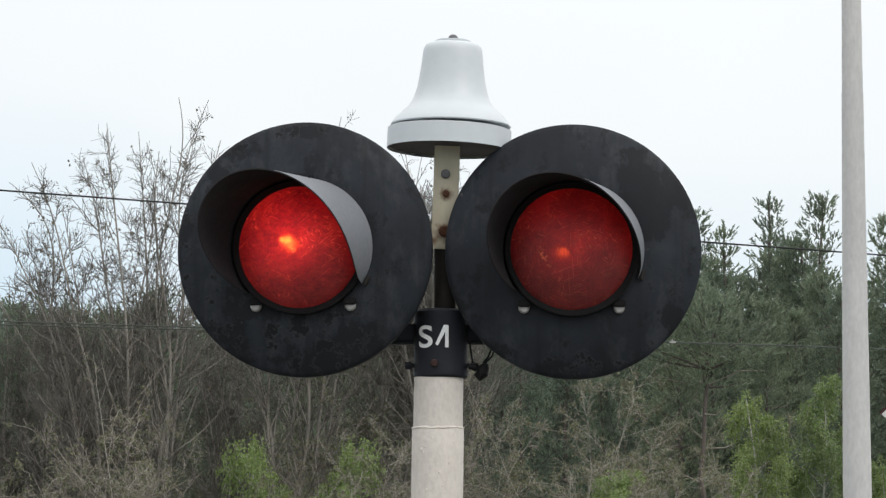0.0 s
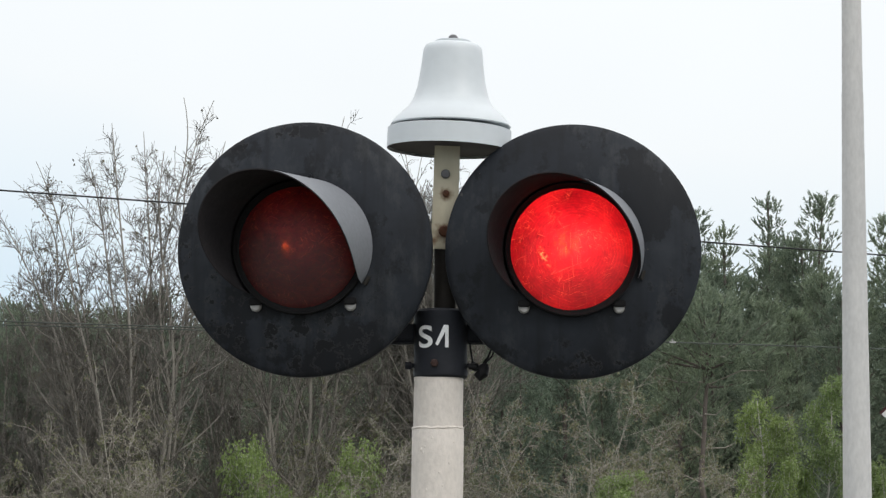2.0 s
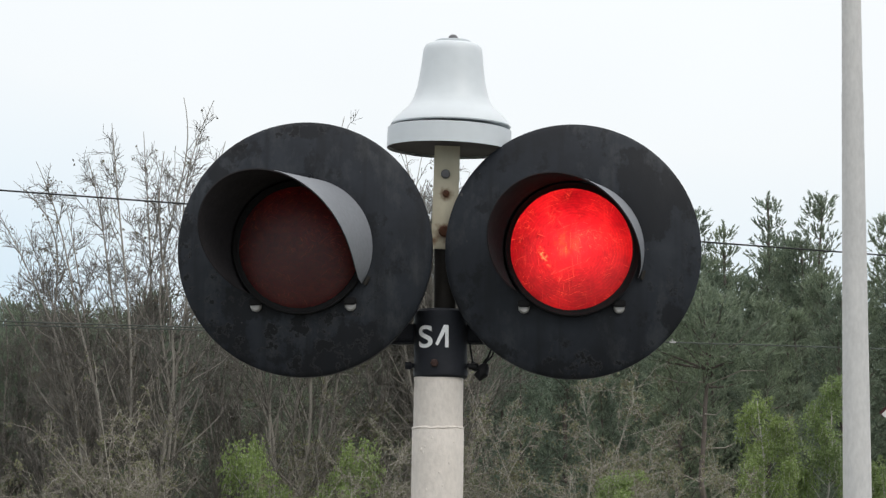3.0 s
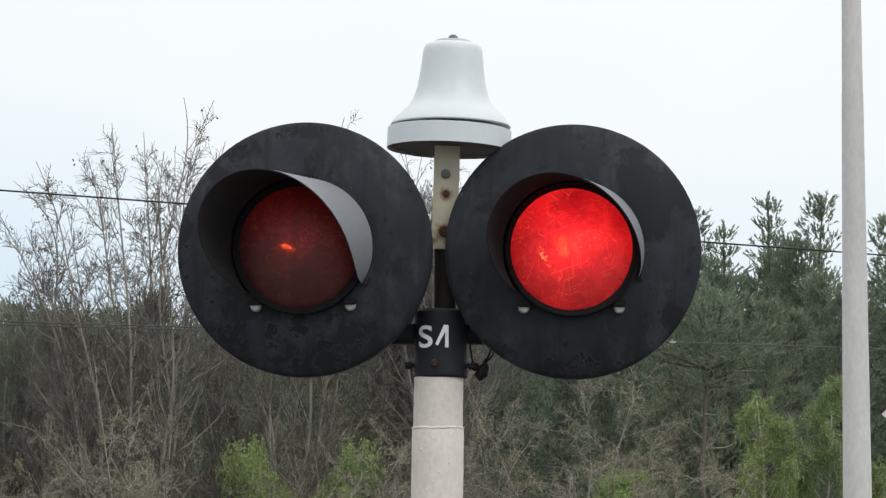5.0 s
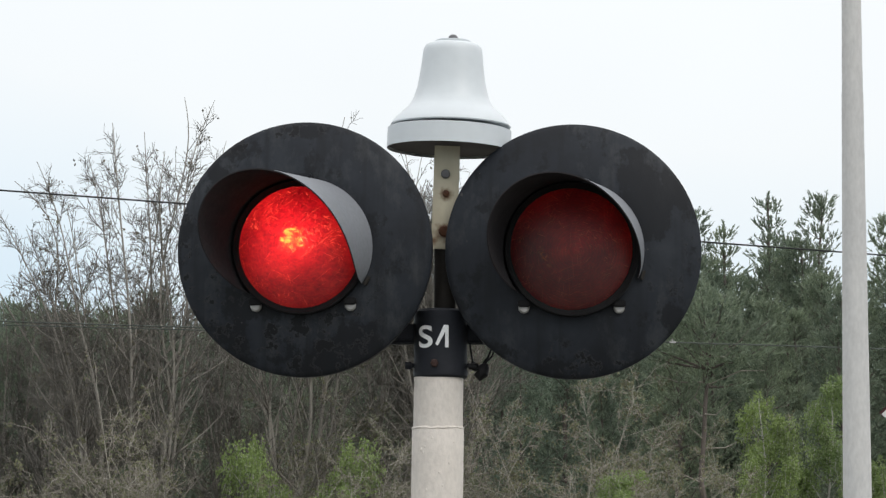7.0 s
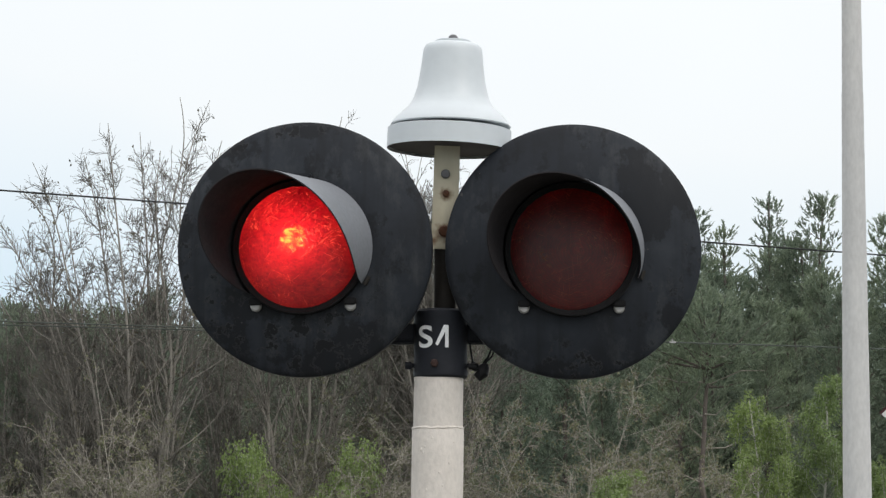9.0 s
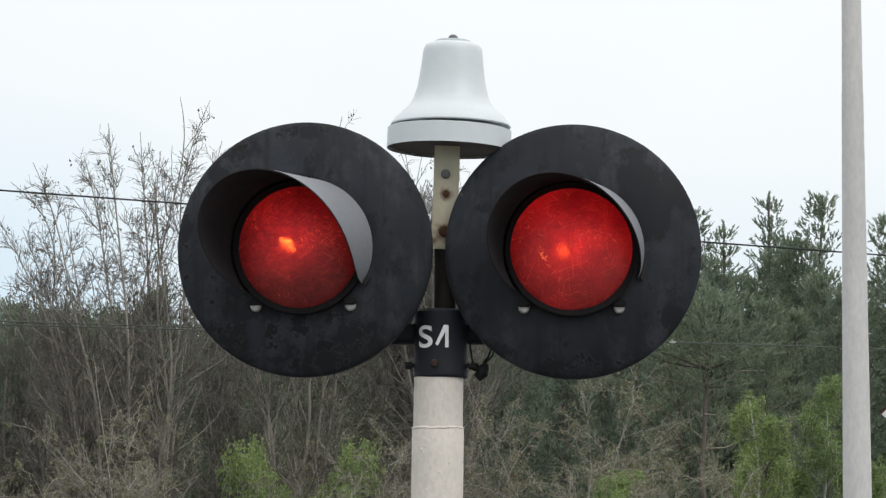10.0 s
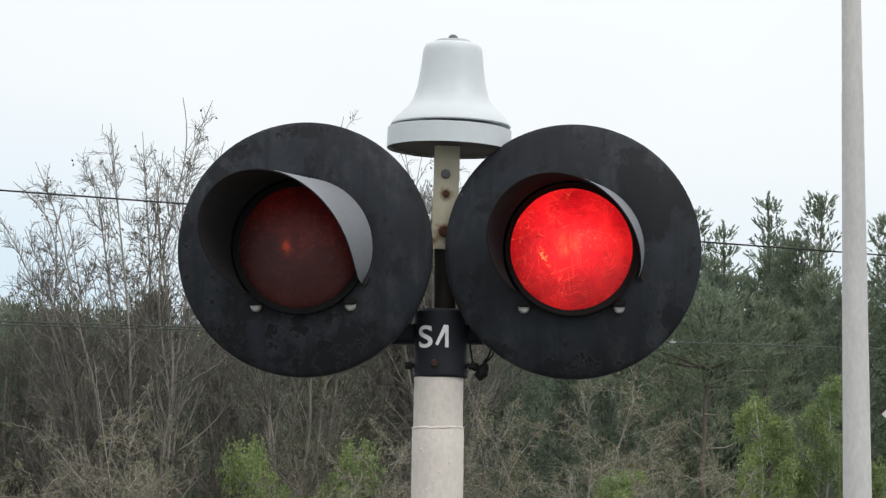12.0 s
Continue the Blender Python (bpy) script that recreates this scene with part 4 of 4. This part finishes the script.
def far_wood():
    """The wood goes on behind: trunks and needle clumps, past counting."""
    rng = np.random.default_rng(9)
    P, D, S = [], [], []
    for i in range(240):
        x, y = rng.uniform(-26, 26), rng.uniform(96, 112)
        h = rng.uniform(9.2, 13.3 if x > 0 else 12.2)
        for j in range(120):
            f = rng.uniform(0.12, 1) 
            r = 1.7 * (1.05 - f) ** 0.7 * rng.uniform(0.2, 1)
            a = rng.uniform(0, 6.28)
            P.append((x + r * math.cos(a), y + r * math.sin(a), h * f)); D.append(unit(np.array([math.cos(a), math.sin(a), 0.8]))); S.append(rng.uniform(0.5, 0.85))
    ob = new("far_wood", tufts(rng, np.array(P), np.array(D), np.array(S), 12, 0.05, M_NEEDLE, "far_wood"))
    tagged(ob, "dark pine wood going on behind the first trees", "wood", kind="stuff")


def plant_bare():
    label = "leafless dark-twigged tree with a few withered leaves"
    rng = np.random.default_rng(4)
    a = leader_tree(21, [(-0.9, -2.6, 0.3, 7.6), (-0.8, -2.35, -0.4, 8.2), (-0.7, -2.25, 0.5, 8.75), (-0.5, -1.75, -0.3, 9.0), (-0.15, -1.0, 0.4, 9.2), (-0.05, -0.5, -0.6, 9.55), (0.0, -0.1, 0.5, 9.6), (0.3, 0.58, -0.3, 10.0), (0.3, 1.08, 0.4, 10.1), (0.35, 1.25, 0.2, 9.4), (0.2, 0.30, 0.0, 9.2), (-0.5, -1.3, 0.2, 8.3), (-0.75, -1.9, -0.2, 7.9), (0.1, 0.15, 0.3, 8.6)])
    tagged(stand(a, -4.78, 44.0, 0), label, "bare tree", "bare trees")
    b = leader_tree(22, [(-0.2, -0.9, 0.3, 8.1), (-0.1, -0.58, -0.3, 8.9), (0.0, -0.12, 0.5, 9.3), (0.0, 0.3, -0.4, 8.9), (0.1, 0.7, 0.2, 9.5), (0.3, 1.2, -0.2, 8.6), (0.2, 0.9, 0.5, 8.0)])
    tagged(stand(b, -2.35, 45.0, 0, 1.05), label, "bare tree", "bare trees")
    SWAY.append((a, 0.05))
    SWAY.append((b, 0.03))
    tagged(again(b, 0.05, 46.5, 150, 1.02), label, "bare tree", "bare trees")
    tagged(again(b, -0.25, 45.5, 280, 1.02), label, "bare tree", "bare trees")
    tagged(again(b, -0.75, 46.0, 40, 1.0), label, "bare tree", "bare trees")
    c = tagged(again(b, -6.3, 46.0, 100, 0.80), label, "bare tree", "bare trees")
    SWAY.append((c, 0.04))
    tagged(again(b, -7.0, 47.0, 190, 0.76), label, "bare tree", "bare trees")
    tagged(again(b, -5.5, 48.0, 310, 0.78), label, "bare tree", "bare trees")
    tagged(again(b, -3.7, 47.5, 250, 0.84), label, "bare tree", "bare trees")

    low = "leafless brown-grey thicket shrub with crowded arching stems"
    kinds = []
    for i in range(4):
        stems = []
        for _ in range(6):
            t, f = rng.uniform(0, 6.28), rng.uniform(0.08, 0.55)
            h = rng.uniform(4.2, 6.0)
            stems.append((h * f * math.cos(t), h * f * math.sin(t), h))
        kinds.append(bare_shrub(31 + i, stems, (1.4, 1.8, 1.2), 0.026, 0.8))
    first = [True] * 4
    for row, (dist, lo, hi, gap) in enumerate(((49.0, 3.9, 5.2, 2.1), (53.0, 4.6, 5.9, 2.1), (57.0, 5.0, 6.3, 2.3))):
        x = -dist * 0.15
        while x < 3.3:
            k = int(rng.integers(0, 4))
            h = rng.uniform(lo, hi) * (1.0 if x < -0.5 else 0.95)
            px, py, turn = float(x + rng.normal(0, 0.3)), float(dist - 8 + rng.normal(0, 0.8)), float(rng.uniform(0, 360))
            if first[k]:
                first[k] = False
                ob = kinds[k]
                ob.matrix_basis = pose(px, py, 0, 0, 0, turn)
                ob.scale = (h / 6.0,) * 3
            else:
                ob = again(kinds[k], px, py, turn, h / 6.0)
            tagged(ob, low, "bare shrub", "thicket shrubs")
            x += (gap if x < -0.8 else gap * 0.62) * rng.uniform(0.8, 1.2)


def plant_birches():
    label = "young birch in bright fresh spring leaf"
    big = leaf_tree(41, 5.75, 1.08, 42, 21)
    tagged(stand(big, 5.50, 50.0, 0), label, "birch tree", "young birches")
    two = leaf_tree(42, 6.0, 1.0, 42, 21)
    tagged(stand(two, 6.80, 50.5, 0), label, "birch tree", "young birches")
    SWAY.append((big, 0.20))
    SWAY.append((two, 0.12))
    tagged(again(big, 7.85, 50.0, 130, 0.80), label, "birch tree", "young birches")
    tagged(again(two, 6.15, 51.5, 200, 0.58), label, "birch tree", "young birches")
    bush = "small birch sapling in bright fresh leaf among bare shrubs"
    low = leaf_tree(43, 4.0, 1.25, 34, 19)
    s = again(two, 2.46, 39.8, 80, 0.80, 0.80)
    SWAY.append((tagged(s, bush, "birch tree", "young birches"), 0.08))
    tagged(stand(low, -2.95, 43.0, 30, 0.92, 1.18), bush, "birch tree", "young birches")
    tagged(again(low, -1.45, 43.3, 210, 0.85, 1.29), bush, "birch tree", "young birches")


def build_house():
    """Small white house with a dark red roof, its gable end towards the crossing."""
    house = new("house")
    house.location = (11.57, 57.5, 0.12)
    house.rotation_euler.z = radians(-12)
    tagged(house, "white house with a dark red tiled roof behind birches", "house")
    bm = bmesh.new()
    box(bm, -2.4, 2.4, 0.0, 5.5, -0.12, 5.9)
    gable = [bm.verts.new(p) for p in ((-2.4, 0, 5.9), (2.4, 0, 5.9), (0, 0, 8.1), (-2.4, 5.5, 5.9), (2.4, 5.5, 5.9), (0, 5.5, 8.1))]
    for ids in ((0, 1, 2), (5, 4, 3), (0, 2, 5, 3), (2, 1, 4, 5)):
        bm.faces.new([gable[k] for k in ids])
    part("wall", bm, M_HOUSE, house, smooth=False)
    for sx in (-1, 1):
        bm = bmesh.new()
        box(bm, 0.0, 3.66, -0.35, 5.85, 0.0, 0.10, 0.01)
        roof = part("roof", bm, M_ROOF, house, "dark red tiled roof", smooth=False)
        roof.matrix_basis = pose(0, 0, 8.16) @ Matrix.Diagonal((sx, 1, 1, 1)) @ pose(0, 0, 0, 0, 42.5, 0)
        bm = bmesh.new()
        box(bm, 0.0, 3.64, -0.39, -0.355, -0.16, 0.04, 0.004)
        part("bargeboard", bm, M_WHITE, roof, "white bargeboard", smooth=False)
    for x0 in (-1.5, 0.6):
        bm = bmesh.new()
        box(bm, x0, x0 + 0.9, -0.03, -0.002, 3.6, 4.9, 0.004)
        window = part("window", bm, M_WHITE, house, smooth=False)
        bm = bmesh.new()
        box(bm, x0 + 0.08, x0 + 0.82, -0.036, -0.031, 3.68, 4.82)
        part("pane", bm, M_PANE, window, smooth=False)


build_house()
far_wood()
plant_pines()
plant_bare()
plant_birches()


# ---------------------------------------------------------------- what moves
PERIOD, FIRST = 0.9075, 0.48
RISE_LEFT = [(0.0, 0.10), (0.02, 0.22), (0.06, 0.48), (0.12, 0.84), (0.2, 1.0), (0.36, 1.0), (0.40, 0.78), (0.42, 0.50), (0.445, 0.28), (0.48, 0.14), (0.52, 0.10), (0.62, 0.035), (0.72, 0.012), (0.80, 0.0), (0.87, 0.015), (0.9075, 0.10)]
RISE_RIGHT = [(0.0, 0.55), (0.02, 0.36), (0.06, 0.16), (0.12, 0.055), (0.2, 0.018), (0.3, 0.005), (0.37, 0.015), (0.42, 0.075), (0.43, 0.12), (0.445, 0.30), (0.48, 0.72), (0.52, 0.92), (0.58, 1.0), (0.85, 1.0), (0.89, 0.76), (0.9075, 0.55)]


def level(table, t):
    ph = (t - FIRST) % PERIOD
    for (a, va), (b, vb) in zip(table, table[1:]):
        if a <= ph <= b:
            return va + (vb - va) * (ph - a) / (b - a)
    return table[-1][1]


def slide(share):
    """How far a ball must slide behind an opening of its own size to leave that share of it in sight."""
    lo, hi = 0.0, 2.0
    for _ in range(30):
        m = (lo + hi) / 2
        seen = (2 * math.acos(m / 2) - m / 2 * math.sqrt(4 - m * m)) / math.pi
        lo, hi = (m, hi) if seen > share else (lo, m)
    return lo * BULB_R * 1.04


def motions():
    # each bulb slides down behind its added baffle as its lamp goes dark
    for bulb, table in ((BULB_LEFT, RISE_LEFT), (BULB_RIGHT, RISE_RIGHT)):
        x, y, z = bulb.location
        walk(bulb, [(f / 30, pose(x - 0.6 * slide(level(table, f / 30)), y, z - 0.8 * slide(level(table, f / 30)))) for f in range(361)])
    # trees lean a little in the wind
    gusts = [(0.0, -0.9), (0.5, -0.6), (1.0, -0.25), (1.6, 0.1), (3.0, 0.1), (5.0, 0.1), (5.6, 0.35), (6.4, 0.15), (7.0, 0.25), (8.0, -0.2), (9.0, -0.65), (10.0, -0.6), (11.0, -0.5), (11.6, -0.35), (12.0, -0.1)]
    for tree, reach in SWAY:
        x, y, z = tree.location
        turn = tree.matrix_basis.to_euler().z
        rows = []
        for t, g in gusts:
            lean = math.atan2(g * reach, 6.0)
            rows.append((t, Matrix.Translation((x, y, z)) @ Matrix.Rotation(lean, 4, "Y") @ Matrix.Rotation(turn, 4, "Z")))
        walk(tree, rows)


motions()
